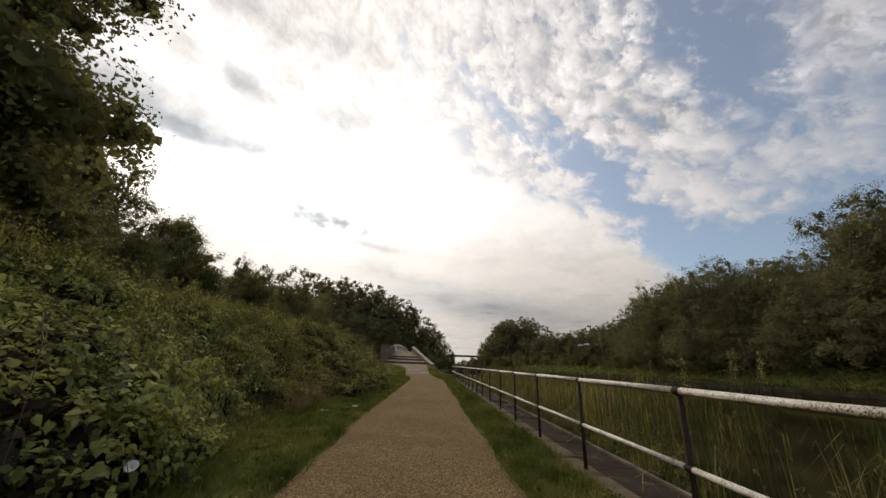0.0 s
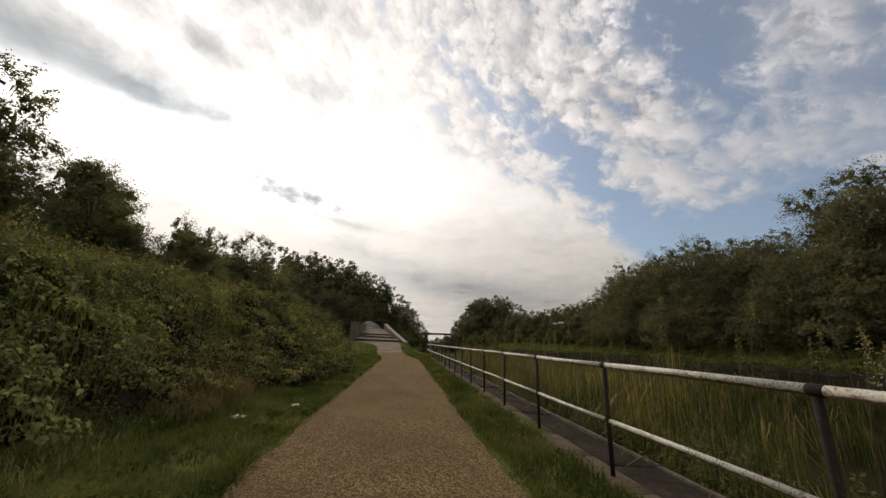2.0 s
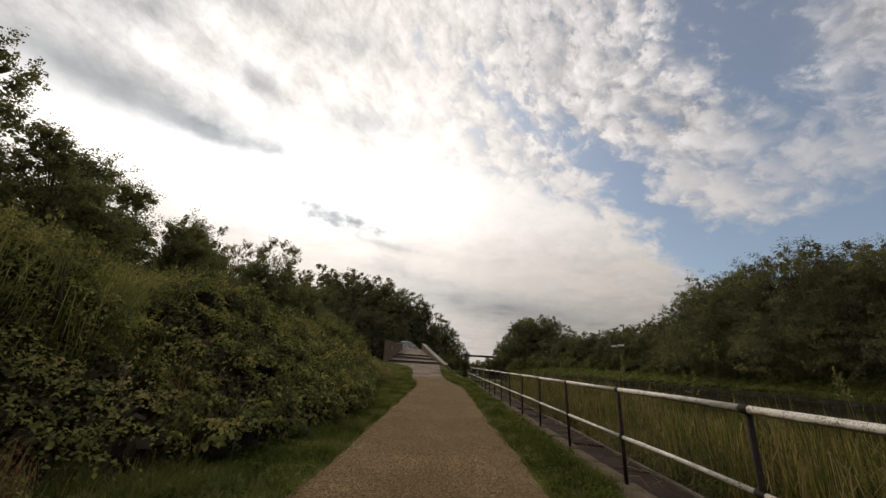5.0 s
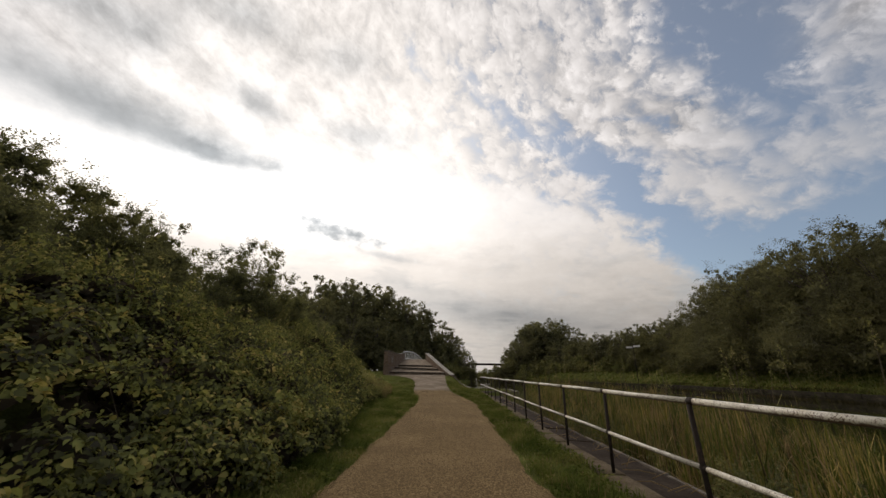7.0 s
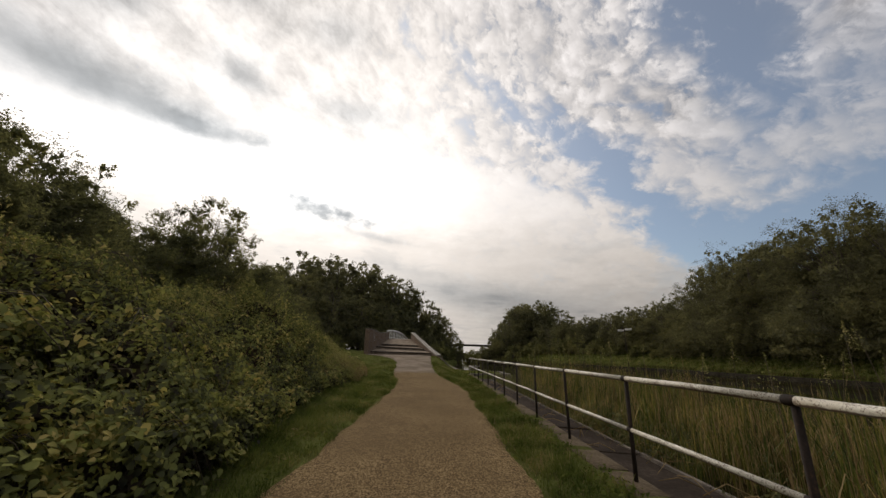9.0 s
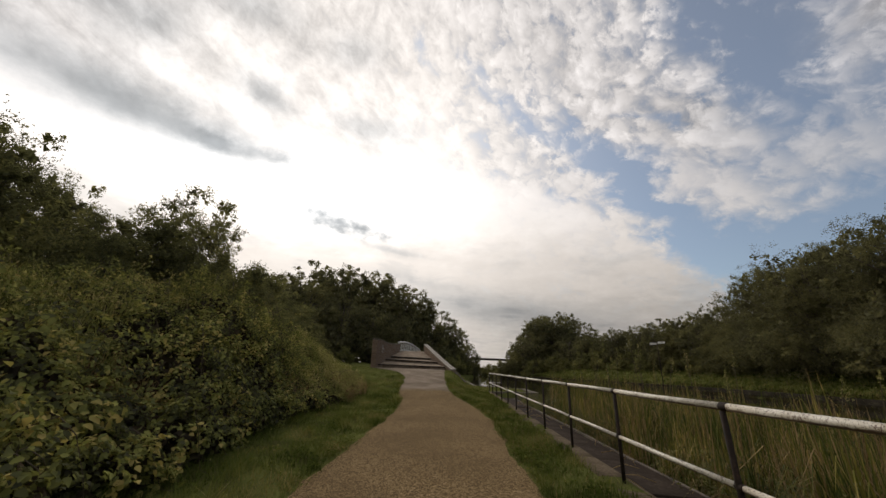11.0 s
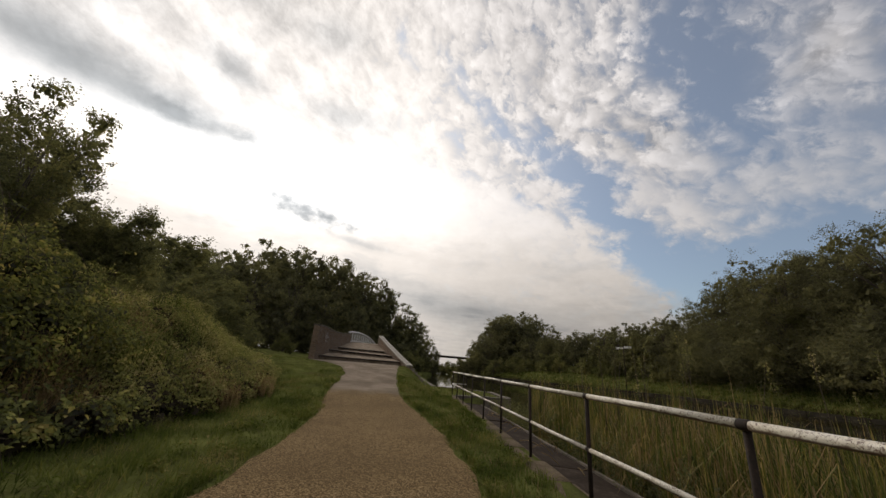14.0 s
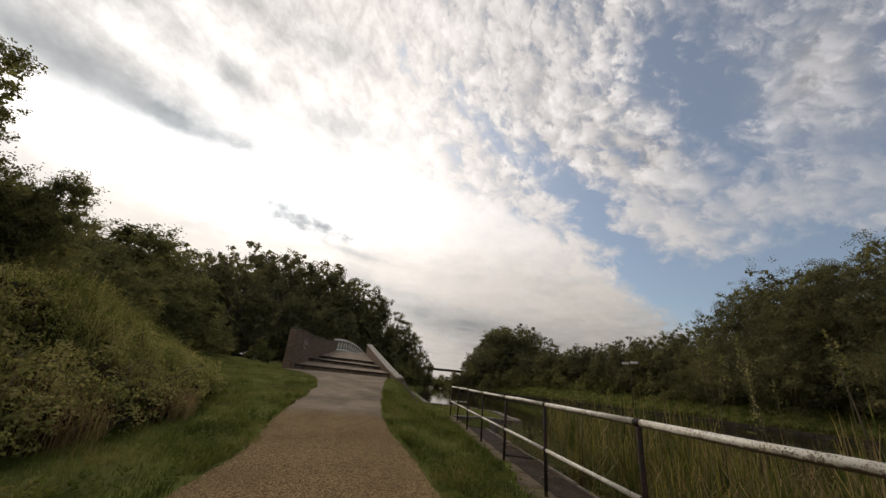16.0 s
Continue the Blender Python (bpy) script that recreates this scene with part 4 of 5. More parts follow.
def bank_trees():
    r = random.Random(31)
    dark = "dense dark sallow tree on the grassy bank"
    thick = [make_tree("sallow_tree", 7, 3.0, 0.2, 40, 17000, 0.14, M_LEAF["tree"], 40 + k, dark, 0.10, 0.5, 90) for k in range(3)]
    light = [make_tree("birch_tree", 8, 2.1, 0.3, 40, 6500, 0.095, M_LEAF["tree"], 50 + k, "slender open-crowned birch with fine leaves", 0.07, 0.25, 260, three=False, dense=False) for k in range(2)]
    big = make_tree("old_sallow_tree", 14, 3.5, 0.1, 170, 105000, 0.115, M_LEAF["tree"], 71, "large dense dark sallow tree on the grassy bank", 0.2, 0.05, 70, three=False)
    place(big, -10.3, 4.5, 15)
    spots = [(1, -9.6, -0.5, 9.5), (2, -12.6, 9.2, 5.2), (1, -13, 14.0, 3.2), (0, -11.4, 22.3, 3.6), (2, -14, 19, 5.0), (1, -15.2, 27.8, 5.6), (0, -19, 23, 7.2), (2, -13.2, 30, 2.9),
             (1, -17, 31, 5.4), (0, -14.2, 35.5, 3.8), (2, -12.6, 38.0, 4.8), (1, -15.4, 40.5, 5.4), (0, -20, 36, 6), (2, -22, 44, 6), (1, -17, 46, 4.6), (0, -24, 30, 9), (2, -24, 54, 7), (1, -30, 48, 8), (0, -21, 58, 6), (2, -15, 10.5, 5.0), (0, -20, 15, 8.2)]
    used = set()
    for k, x, y, h in spots:
        s = h / 7
        if k not in used:
            used.add(k)
            place(thick[k], x, y, r.uniform(0, 360), s, -0.1)
        else:
            again(thick[k], x, y, r.uniform(0, 360), s, -0.1)
    # broad low growth that closes the hedge along the crest
    for k, (x, y, h) in enumerate(((-14.5, 33, 4.4), (-15.5, 38, 4.3), (-17, 43, 5.2), (-18.5, 49, 7.0), (-20, 55, 7.0), (-13.6, 26, 3.6), (-15, 21.5, 3.8), (-12.5, 41.5, 3.4), (-14, 46.5, 4.2), (-15.5, 52, 5.0))):
        again(thick[k % 3], x, y, r.uniform(0, 360), h / 7, -0.1).scale = (h / 4.6, h / 4.6, h / 7)
    again(thick[1], -20.6, 19.2, 60, 1.0, -0.1).scale = (0.88, 0.88, 1.4)
    place(light[0], -20.2, 19.6, 20, 1.2)
    place(light[1], -14.3, 35.2, 80, 0.9)
    again(light[0], -11.4, 32.8, 200, 0.6)
    again(light[1], -18.5, 38, 120, 1.0)
    again(light[0], -11.0, 21.5, 40, 0.45)


bank_trees()


# ---- brambles, grass and reeds ----
def lumps(x, y):
    return 0.5 + 0.5 * np.sin(x * 1.9 + 0.7 * np.sin(y * 1.1)) * np.sin(y * 1.3 + 0.6 * x)


def bramble(x, y, r, h, seed, leaf=0.1, density=1.0, mat="bramble"):
    """A mound of bramble: a skin of leaves over arching canes."""
    rr = random.Random(seed)
    top = tagged(new("bramble_bush"), "tangled mound of green bramble on the bank", "bramble", group="bank brambles")
    z0 = float(land(x, y))
    n = int(2700 * r * (r * 0.6 + h) * density * (0.1 / leaf) ** 1.7)
    d = unit(rng.normal(size=(n, 3)))
    d[:, 2] = np.abs(d[:, 2]) - 0.12
    a = np.arctan2(d[:, 1], d[:, 0])
    wob = 1 + 0.13 * np.sin(3 * a + seed) + 0.10 * np.sin(5 * a + 2 * seed + 4 * d[:, 2])
    q = d * np.array([r, r, h])
    q = q * 4.6 + np.array([x, y, seed]) * 1.7

    def swell(p):
        return np.sin(p[:, 0] + 1.4 * np.sin(p[:, 1] * 0.8)) * np.sin(p[:, 1] * 1.1 + 1.2 * p[:, 2]) + 0.55 * np.sin(p[:, 0] * 2.4 - p[:, 2] * 1.9) * np.sin(p[:, 1] * 2.1 + 0.7)

    tuft = swell(q)
    turn = np.stack([swell(q + e) - tuft for e in np.eye(3) * 0.15], 1) / 0.15
    k = wob * (1 - rng.exponential(0.07, n)) * (1 + min(0.3, 0.36 / r) * tuft)
    pts = np.stack([x + d[:, 0] * r * k, y + d[:, 1] * r * k, np.zeros(n)], 1)
    pts[:, 2] = land(pts[:, 0], pts[:, 1]) * 0.6 + z0 * 0.4 + d[:, 2] * h * k
    foot = bank_foot(pts[:, 1]) + 0.45 + 0.16 * np.sin(pts[:, 1] * 2.3 + seed) - 0.5 * np.clip(0.35 - d[:, 2], 0, 0.4)
    facing = unit(d - 0.55 * turn)[:, 2]
    keep = (rng.uniform(size=n) < 0.22 + 0.75 * facing + 0.4 * tuft) & (pts[:, 0] < foot) & (pts[:, 2] > land(pts[:, 0], pts[:, 1]) - 0.02)
    pts, d = pts[keep], (d - 0.55 * turn)[keep]
    if mat in ("bramble", "bindweed"):
        # young shoots arching out of the mound, leafy on both sides
        tips, ways = [], []
        for _ in range(int(24 * r)):
            a0, e0 = rr.uniform(0, 2 * math.pi), rr.uniform(0.1, 1.3)
            o = np.array([math.cos(a0) * math.cos(e0) * r, math.sin(a0) * math.cos(e0) * r, math.sin(e0) * h]) * 0.95
            flow = np.array([math.cos(a0 + rr.uniform(-1, 1)), math.sin(a0 + rr.uniform(-1, 1)), rr.uniform(0.3, 1.1)]) * rr.uniform(0.3, 0.65)
            f = np.linspace(0, 1, 16)[:, None]
            line = np.array([x, y, z0]) + o + flow * f - np.array([0, 0, 0.45]) * f ** 2.2 * rr.uniform(0.4, 1.0)
            tips.append(line + rng.normal(size=(16, 3)) * leaf * 0.4)
            ways.append(np.tile(o / np.linalg.norm(o), (16, 1)))
        tips, ways = np.concatenate(tips), np.concatenate(ways)
        ok = (tips[:, 0] < bank_foot(tips[:, 1]) + 0.6) & (tips[:, 2] > land(tips[:, 0], tips[:, 1]))
        pts, d = np.concatenate([pts, tips[ok]]), np.concatenate([d, ways[ok]])
    quads("foliage", ovate_leaves(pts, leaf, d * 0.75 + np.array([0, 0, 0.5]), 0.42, 0.74), M_LEAF[mat], top)
    # added leaf scatter inside the mound, the hollows' shade put into its dark colour
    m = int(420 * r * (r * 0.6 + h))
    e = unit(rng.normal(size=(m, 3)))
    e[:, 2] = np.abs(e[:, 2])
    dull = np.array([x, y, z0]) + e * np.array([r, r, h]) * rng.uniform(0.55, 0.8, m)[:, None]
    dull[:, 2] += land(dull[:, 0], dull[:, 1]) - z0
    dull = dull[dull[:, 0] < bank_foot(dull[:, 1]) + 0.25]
    tagged(quads("dead_foliage", leaf_corners(dull, 0.16, e[:len(dull)] * 0.8, 0.6, 0.9), M_LEAF["dead"], top), "dark leaf scatter putting shade inside the mound", kind="stuff")
    bm = bmesh.new()
    for _ in range(int(5 * r)):
        t = rr.uniform(0, 2 * math.pi)
        q = Vector((math.cos(t), math.sin(t), 0))
        w = Vector((-q.y, q.x, 0)) * rr.uniform(-0.25, 0.25) * r
        out = r * rr.uniform(0.85, 1.15)
        rise = h * rr.uniform(1.0, 1.15)
        line = []
        for k in range(8):
            f = k / 7
            p = Vector((x, y, z0)) + q * out * f + w * math.sin(f * 3.1)
            p.z = max(float(land(p.x, p.y)), z0 * (1 - f) + float(land(p.x, p.y)) * f + rise * math.sin(min(1, f * 1.15) * math.pi * 0.88 + 0.3)) - 0.02
            line.append(p)
        tube(bm, line, [0.006 - 0.0005 * k for k in range(8)], 4)
    tagged(part("cane_tangle", bm, M_CANE, top, "arching brown thorny canes"), kind="stuff")
    return top


M_CANE = surface("cane", [(0, (0.045, 0.033, 0.02)), (1, (0.11, 0.085, 0.045))], 4, 0.8, 40, 0.003)
MOUNDS = [(-3.1, 15.4, 0.9, 0.6), (-3.0, 16.9, 0.95, 0.65), (-3.0, 18.5, 0.9, 0.6), (-3.2, 20.3, 0.9, 0.6), (-3.0, 1.2, 0.8, 0.5), (-3.7, 0.6, 1.5, 1.1),
          (-3.6, 2.9, 1.5, 1.2), (-3.9, 4.4, 1.3, 1.15), (-5.6, 2.2, 2.0, 1.1), (-6.0, 6.0, 2.0, 1.1), (-5.8, 9.0, 1.9, 1.0), (-7.8, 8.5, 2.2, 1.1),
          (-6.4, 12.4, 1.9, 1.0), (-8.3, 13.5, 2.2, 1.0), (-4.6, 15.0, 1.6, 0.95), (-4.1, 17.2, 1.6, 1.05), (-4.3, 19.3, 1.6, 1.1), (-3.6, 18.2, 1.1, 0.8),
          (-6.2, 17.0, 2.0, 1.15), (-6.3, 20.2, 1.9, 1.15), (-4.9, 21.6, 1.4, 1.0), (-8.5, 19.0, 2.2, 1.0), (-5.0, 24.2, 1.5, 1.45), (-5.7, 26.6, 1.8, 2.15)]
MOUNDS += [(-6.4, 28.5, 1.7, 1.7), (-7.4, 25.6, 2.0, 1.3), (-3.9, 23.3, 0.9, 0.6), (-9.5, 29.0, 2.2, 1.2), (-9.4, 23.0, 2.2, 1.2), (-9.8, 16.0, 2.2, 1.0),
          (-7.6, 4.0, 2.2, 1.3), (-4.7, 7.2, 1.1, 0.6)]
LOW = [(-7.5, 31.5, 1.8, 0.9), (-5.2, 30.3, 1.2, 0.7), (-6.3, 34.0, 1.5, 0.8), (-8.5, 35.5, 2.0, 0.9), (-5.7, 36.6, 1.2, 0.65), (-6.8, 38.6, 1.3, 0.7), (-8.8, 39.5, 1.8, 0.8)]
SKIRT = random.Random(21)
for step in range(35):
    sy = -1.2 + 1.13 * step + SKIRT.uniform(-0.25, 0.25)
    sr = SKIRT.uniform(0.7, 1.0)
    if not 5.4 < sy < 12.7:
        (MOUNDS if sy < 28.5 else LOW).append((float(glide(sy, FRONT)) - 0.8 * sr, sy, sr, SKIRT.uniform(0.45, 0.8)))
WEEDY = [(-4.6, 29.6, 1.1, 0.7), (-4.9, 31.4, 1.2, 0.85), (-5.1, 33.3, 1.2, 0.85), (-5.3, 35.2, 1.15, 0.75), (-5.8, 37.0, 1.1, 0.65), (-4.1, 12.7, 1.1, 0.65), (-4.3, 9.4, 1.2, 0.7), (-4.6, 11.2, 1.3, 0.8), (-6.6, 30.5, 1.4, 1.0),
         (-6.9, 33.0, 1.5, 1.0), (-7.2, 36.0, 1.5, 0.95), (-7.0, 11.0, 1.6, 0.9)]
for i, (bx, by, br, bh) in enumerate(WEEDY + LOW):
    tagged(bramble(bx, by, br, bh, 100 + i, 0.05, 0.5, "weed"), "low mound of olive weeds and young bramble", "weeds", group="bank weeds").name = "weed_mound"


def withered(x, y, r, h):
    """A clump of dead upright stems with ragged seed tops."""
    n = int(900 * r)
    a, q = rng.uniform(0, 2 * np.pi, n), r * np.sqrt(rng.uniform(0, 1, n))
    foot = np.stack([x + np.cos(a) * q, y + np.sin(a) * q, np.zeros(n)], 1)
    foot[:, 2] = land(foot[:, 0], foot[:, 1]) - 0.02
    tall = h * rng.uniform(0.5, 1.3, n) * (1.1 - 0.5 * q / r)
    top = tagged(new("withered_weeds"), "withered reddish-brown weed clump on the bank", "weeds", group="bank weeds")
    tagged(quads("stem_tuft", blade_corners(foot, tall, rng.uniform(0.05, 0.6, n), rng.uniform(0.005, 0.011, n)), M_LEAF["dry"], top), kind="stuff")
    pts = np.repeat(foot, 5, 0) + np.array([0, 0, 1.0]) * (np.repeat(tall, 5) * rng.uniform(0.45, 0.95, n * 5))[:, None] + rng.normal(size=(n * 5, 3)) * 0.03
    tagged(quads("seed_tops", leaf_corners(pts, 0.028, np.array([0, 0, 0.3]), 0.9, 0.5), M_LEAF["russet"], top), kind="stuff")


for bx, by, br, bh in ((-3.75, 10.6, 0.8, 0.7), (-3.5, 9.3, 0.55, 0.55), (-4.9, 8.2, 0.6, 0.7), (-4.6, 23.0, 0.7, 0.9), (-5.0, 28.3, 0.8, 1.0), (-4.6, 31.5, 0.9, 0.9), (-4.8, 34.0, 0.9, 0.8)):
    withered(bx, by, br, bh)
for i, (bx, by, br, bh) in enumerate(MOUNDS):
    bramble(bx, by, br, bh, i, (0.08 if by < 4 else 0.068) if bx > -5.5 else 0.062, 0.95, "bindweed" if by < 9.5 and bx > -6.5 else "bramble")


def cover(x, y):
    """Height of the bramble skin above the ground."""
    z = np.zeros(len(x))
    for bx, by, br, bh in MOUNDS + LOW:
        z = np.maximum(z, bh * np.sqrt(np.clip(1 - ((x - bx) ** 2 + (y - by) ** 2) / br ** 2, 0, 1)))
    return z


def in_mound(x, y):
    hit = np.zeros(len(x), dtype=bool)
    for bx, by, br, bh in MOUNDS:
        hit |= (x - bx) ** 2 + (y - by) ** 2 < (0.8 * br) ** 2
    return hit


def blades(name, x, y, hgt, width, lean, mat, label, category="grass", z=None, short=False):
    foot = np.stack([x, y, (land(x, y) - 0.01) if z is None else z], 1)
    ob = quads(name, short_blades(foot, hgt, lean, width) if short else blade_corners(foot, hgt, lean, width), mat)
    return tagged(ob, label, category, kind="stuff")


def bank_weeds():
    """Tall grass and weeds over the open parts of the bank."""
    n = 120000
    y = rng.uniform(-3, 47, n)
    s = rng.uniform(0.0, 1.0, n) ** 1.3 * 9.5
    x = bank_foot(y) - s + 0.15
    patch = np.sin(x * 0.9 + 1.3) * np.sin(y * 0.55 + 0.8 * np.sin(x)) + rng.normal(size=n) * 0.25
    keep = (~in_mound(x, y) & ((s > 0.9) | (rng.uniform(size=n) < 0.3))) | ((rng.uniform(size=n) < 0.6) & ((y > 28.5) | ((y > 5.5) & (y < 13.5)))) | ((rng.uniform(size=n) < 0.2) & ((y < 1) | (x < -6)))
    x, y, s, patch = x[keep], y[keep], s[keep], patch[keep]
    h = rng.uniform(0.2, 0.75, len(x)) * (0.5 + 0.7 * lumps(x * 0.8, y * 0.8)) * np.clip(0.15 + 0.6 * s, 0.15, 1)
    for name, pick, mat, label in (("bank_weeds", patch > -0.1, "weed", "tall olive weeds and grass on the bank"), ("coarse_grass", (patch <= -0.1) & (patch > -0.75), "grass", "coarse green grass on the bank"),
                                   ("dry_grass", patch <= -0.75, "dry", "dead brown grass stems on the bank")):
        k = pick.sum()
        blades(name, x[pick], y[pick], h[pick] + 0.08, rng.uniform(0.006, 0.014, k), rng.uniform(0.1, 1.0, k), M_LEAF[mat], label, z=land(x[pick], y[pick]) + 0.7 * cover(x[pick], y[pick]) - 0.02)
    # leafy stalks
    m = 6500
    y = rng.uniform(-2, 44, m)
    s = rng.uniform(0.3, 9, m)
    x = bank_foot(y) - s
    keep = (np.sin(x * 1.1) * np.sin(y * 0.7) > -0.5) & ~((x > -5.8) & (((y > 13.5) & (y < 29)) | (y < 6)) & (rng.uniform(size=m) < 0.85))
    x, y = x[keep], y[keep]
    over = cover(x, y)
    hh = np.where(over > 0.2, rng.uniform(0.15, 0.55, len(x)), rng.uniform(0.4, 1.0, len(x)) * (0.6 + 0.5 * lumps(x, y)))
    pts = []
    for xx, yy, h1, z in zip(x, y, hh, land(x, y) + 0.85 * over):
        k = int(14 + 14 * h1)
        f = rng.uniform(0.15, 1.0, k)
        a = rng.uniform(0, 2 * np.pi, k)
        r1 = 0.11 * (1.1 - f) + 0.02
        lean = rng.normal(size=2) * 0.15
        pts.append(np.stack([xx + np.cos(a) * r1 + lean[0] * f, yy + np.sin(a) * r1 + lean[1] * f, z + h1 * f * 1.25], 1))
    pts = np.concatenate(pts)
    tagged(quads("leafy_weeds", leaf_corners(pts, 0.06, np.array([0, 0, 0.6]), 0.8, 0.4), M_LEAF["weed"]), "leafy upright weeds among the brambles", "weeds", kind="stuff")


bank_weeds()


def verges():
    n = 60000
    y = -3 + 52 * rng.uniform(0, 1, n) ** 1.25
    f = rng.uniform(0, 1, n)
    a, b = path_right(y) - 0.05, np.where(y < 41, 1.74, near_side(y) - 0.25)
    x = a + (b - a) * f
    edge = np.minimum(f, 1 - f)
    h = 0.13 * rng.uniform(0.3, 1.7, n) * (0.3 + 1.2 * lumps(x * 3.1, y * 2.7) * lumps(x * 1.1 + 3, y * 0.9)) * np.clip(0.4 + edge * 3, 0.4, 1)
    pick = rng.uniform(size=n) < 0.9
    blades("verge_grass", x[pick], y[pick], h[pick], rng.uniform(0.006, 0.018, pick.sum()), rng.uniform(0.2, 1.9, pick.sum()), M_LEAF["grass"], "short green verge grass beside the gravel path", short=True)
    blades("verge_stalks", x[~pick], y[~pick], h[~pick] * 1.5, rng.uniform(0.004, 0.009, (~pick).sum()), rng.uniform(0.2, 0.9, (~pick).sum()), M_LEAF["dry"], "dry straw stalks in the verge", short=True)
    n = 80000
    y = -3 + 53 * rng.uniform(0, 1, n) ** 1.2
    f = rng.uniform(0, 1, n)
    a, b = path_left(y) + 0.06, bank_foot(y) - 0.3 - 4 * smooth(38, 46, y)
    x = a + (b - a) * f
    h = (0.07 + 0.12 * f * (1 - 0.55 * smooth(33, 40, y))) * rng.uniform(0.3, 1.5, n) * (0.4 + 1.1 * lumps(x * 2.6, y * 2.2) * (0.5 + lumps(x * 0.9, y * 0.8)))
    blades("bank_foot_grass", x, y, h, rng.uniform(0.006, 0.016, n), rng.uniform(0.2, 1.7, n), M_LEAF["grass"], "green grass at the foot of the bank", short=True)
    # coarse tufts along the kerb and the path's edges
    n = 44000
    y = -2 + 43 * rng.uniform(0, 1, n) ** 1.2
    side = rng.integers(0, 4, n)
    off = rng.exponential(0.13, n)
    x = np.where(side == 0, 1.80 - off, np.where(side == 1, path_right(y) + 0.08 + off, path_left(y) - 0.05 - off))
    x = np.where(side == 3, path_right(y) + 0.1 + rng.uniform(0, 1, n) * (1.72 - path_right(y)), x)
    clump = lumps(x * 2 + side, y * 3.3) * lumps(x + 4 * side, y * 1.2 + 2)
    keep = clump + rng.normal(size=n) * 0.1 > 0.28
    x, y, clump = x[keep], y[keep], clump[keep]
    k = len(x)
    blades("edge_tufts", x, y, rng.uniform(0.06, 0.2, k) * (0.5 + clump), rng.uniform(0.006, 0.013, k), rng.uniform(0.2, 1.1, k), M_LEAF["grass"], "coarse grass tufts along the kerb and path edges")
    # low broad-leaved weeds in the verges
    m = 4200
    y = -2 + 44 * rng.uniform(0, 1, m) ** 1.3
    right = rng.uniform(size=m) < 0.55
    x = np.where(right, path_right(y) + 0.05 + rng.uniform(0, 1, m) * (1.75 - path_right(y)), path_left(y) - rng.uniform(0, 1, m) * 1.1)
    keep = lumps(x * 1.6 + 1, y * 1.3) + rng.normal(size=m) * 0.15 > 0.5
    x, y = np.repeat(x[keep], 9), np.repeat(y[keep], 9)
    k = len(x)
    pts = np.stack([x + rng.normal(size=k) * 0.045, y + rng.normal(size=k) * 0.045, land(x, y) + rng.uniform(0.02, 0.1, k)], 1)
    tagged(quads("verge_weeds", leaf_corners(pts, 0.055, np.array([0, 0, 1.1]), 0.6, 0.6), M_LEAF["grass"]), "low broad-leaved weeds in the verge grass", "weeds", kind="stuff")
    # opposite bank
    n = 40000
    y = rng.uniform(-10, 105, n)
    x = far_side(y) + 0.3 + rng.uniform(0, 1, n) * 4.2
    fringe = rng.uniform(size=n) < 0.3
    x = np.where(fringe, far_side(y) + rng.uniform(-0.1, 0.3, n), x)
    blades("far_bank_grass", x, y, rng.uniform(0.1, 0.32, n), rng.uniform(0.05, 0.11, n), rng.uniform(0.1, 0.9, n), M_LEAF["grass"], "rough grass on the opposite bank", short=True)
    # added blades over the water's far edge, coloured as the bank's dark shade and reflection
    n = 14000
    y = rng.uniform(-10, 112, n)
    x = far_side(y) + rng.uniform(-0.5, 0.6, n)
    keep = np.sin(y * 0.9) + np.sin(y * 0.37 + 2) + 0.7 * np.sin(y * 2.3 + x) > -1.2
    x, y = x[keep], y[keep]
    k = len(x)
    blades("far_waterside_growth", x, y, rng.uniform(0.2, 0.45, k), rng.uniform(0.03, 0.07, k), rng.uniform(0.2, 1.2, k), M_LEAF["shade"], "dark blades added as the shaded band at the far water's edge", "weeds", z=np.maximum(land(x, y), WATER_Z) - 0.03, short=True)


verges()


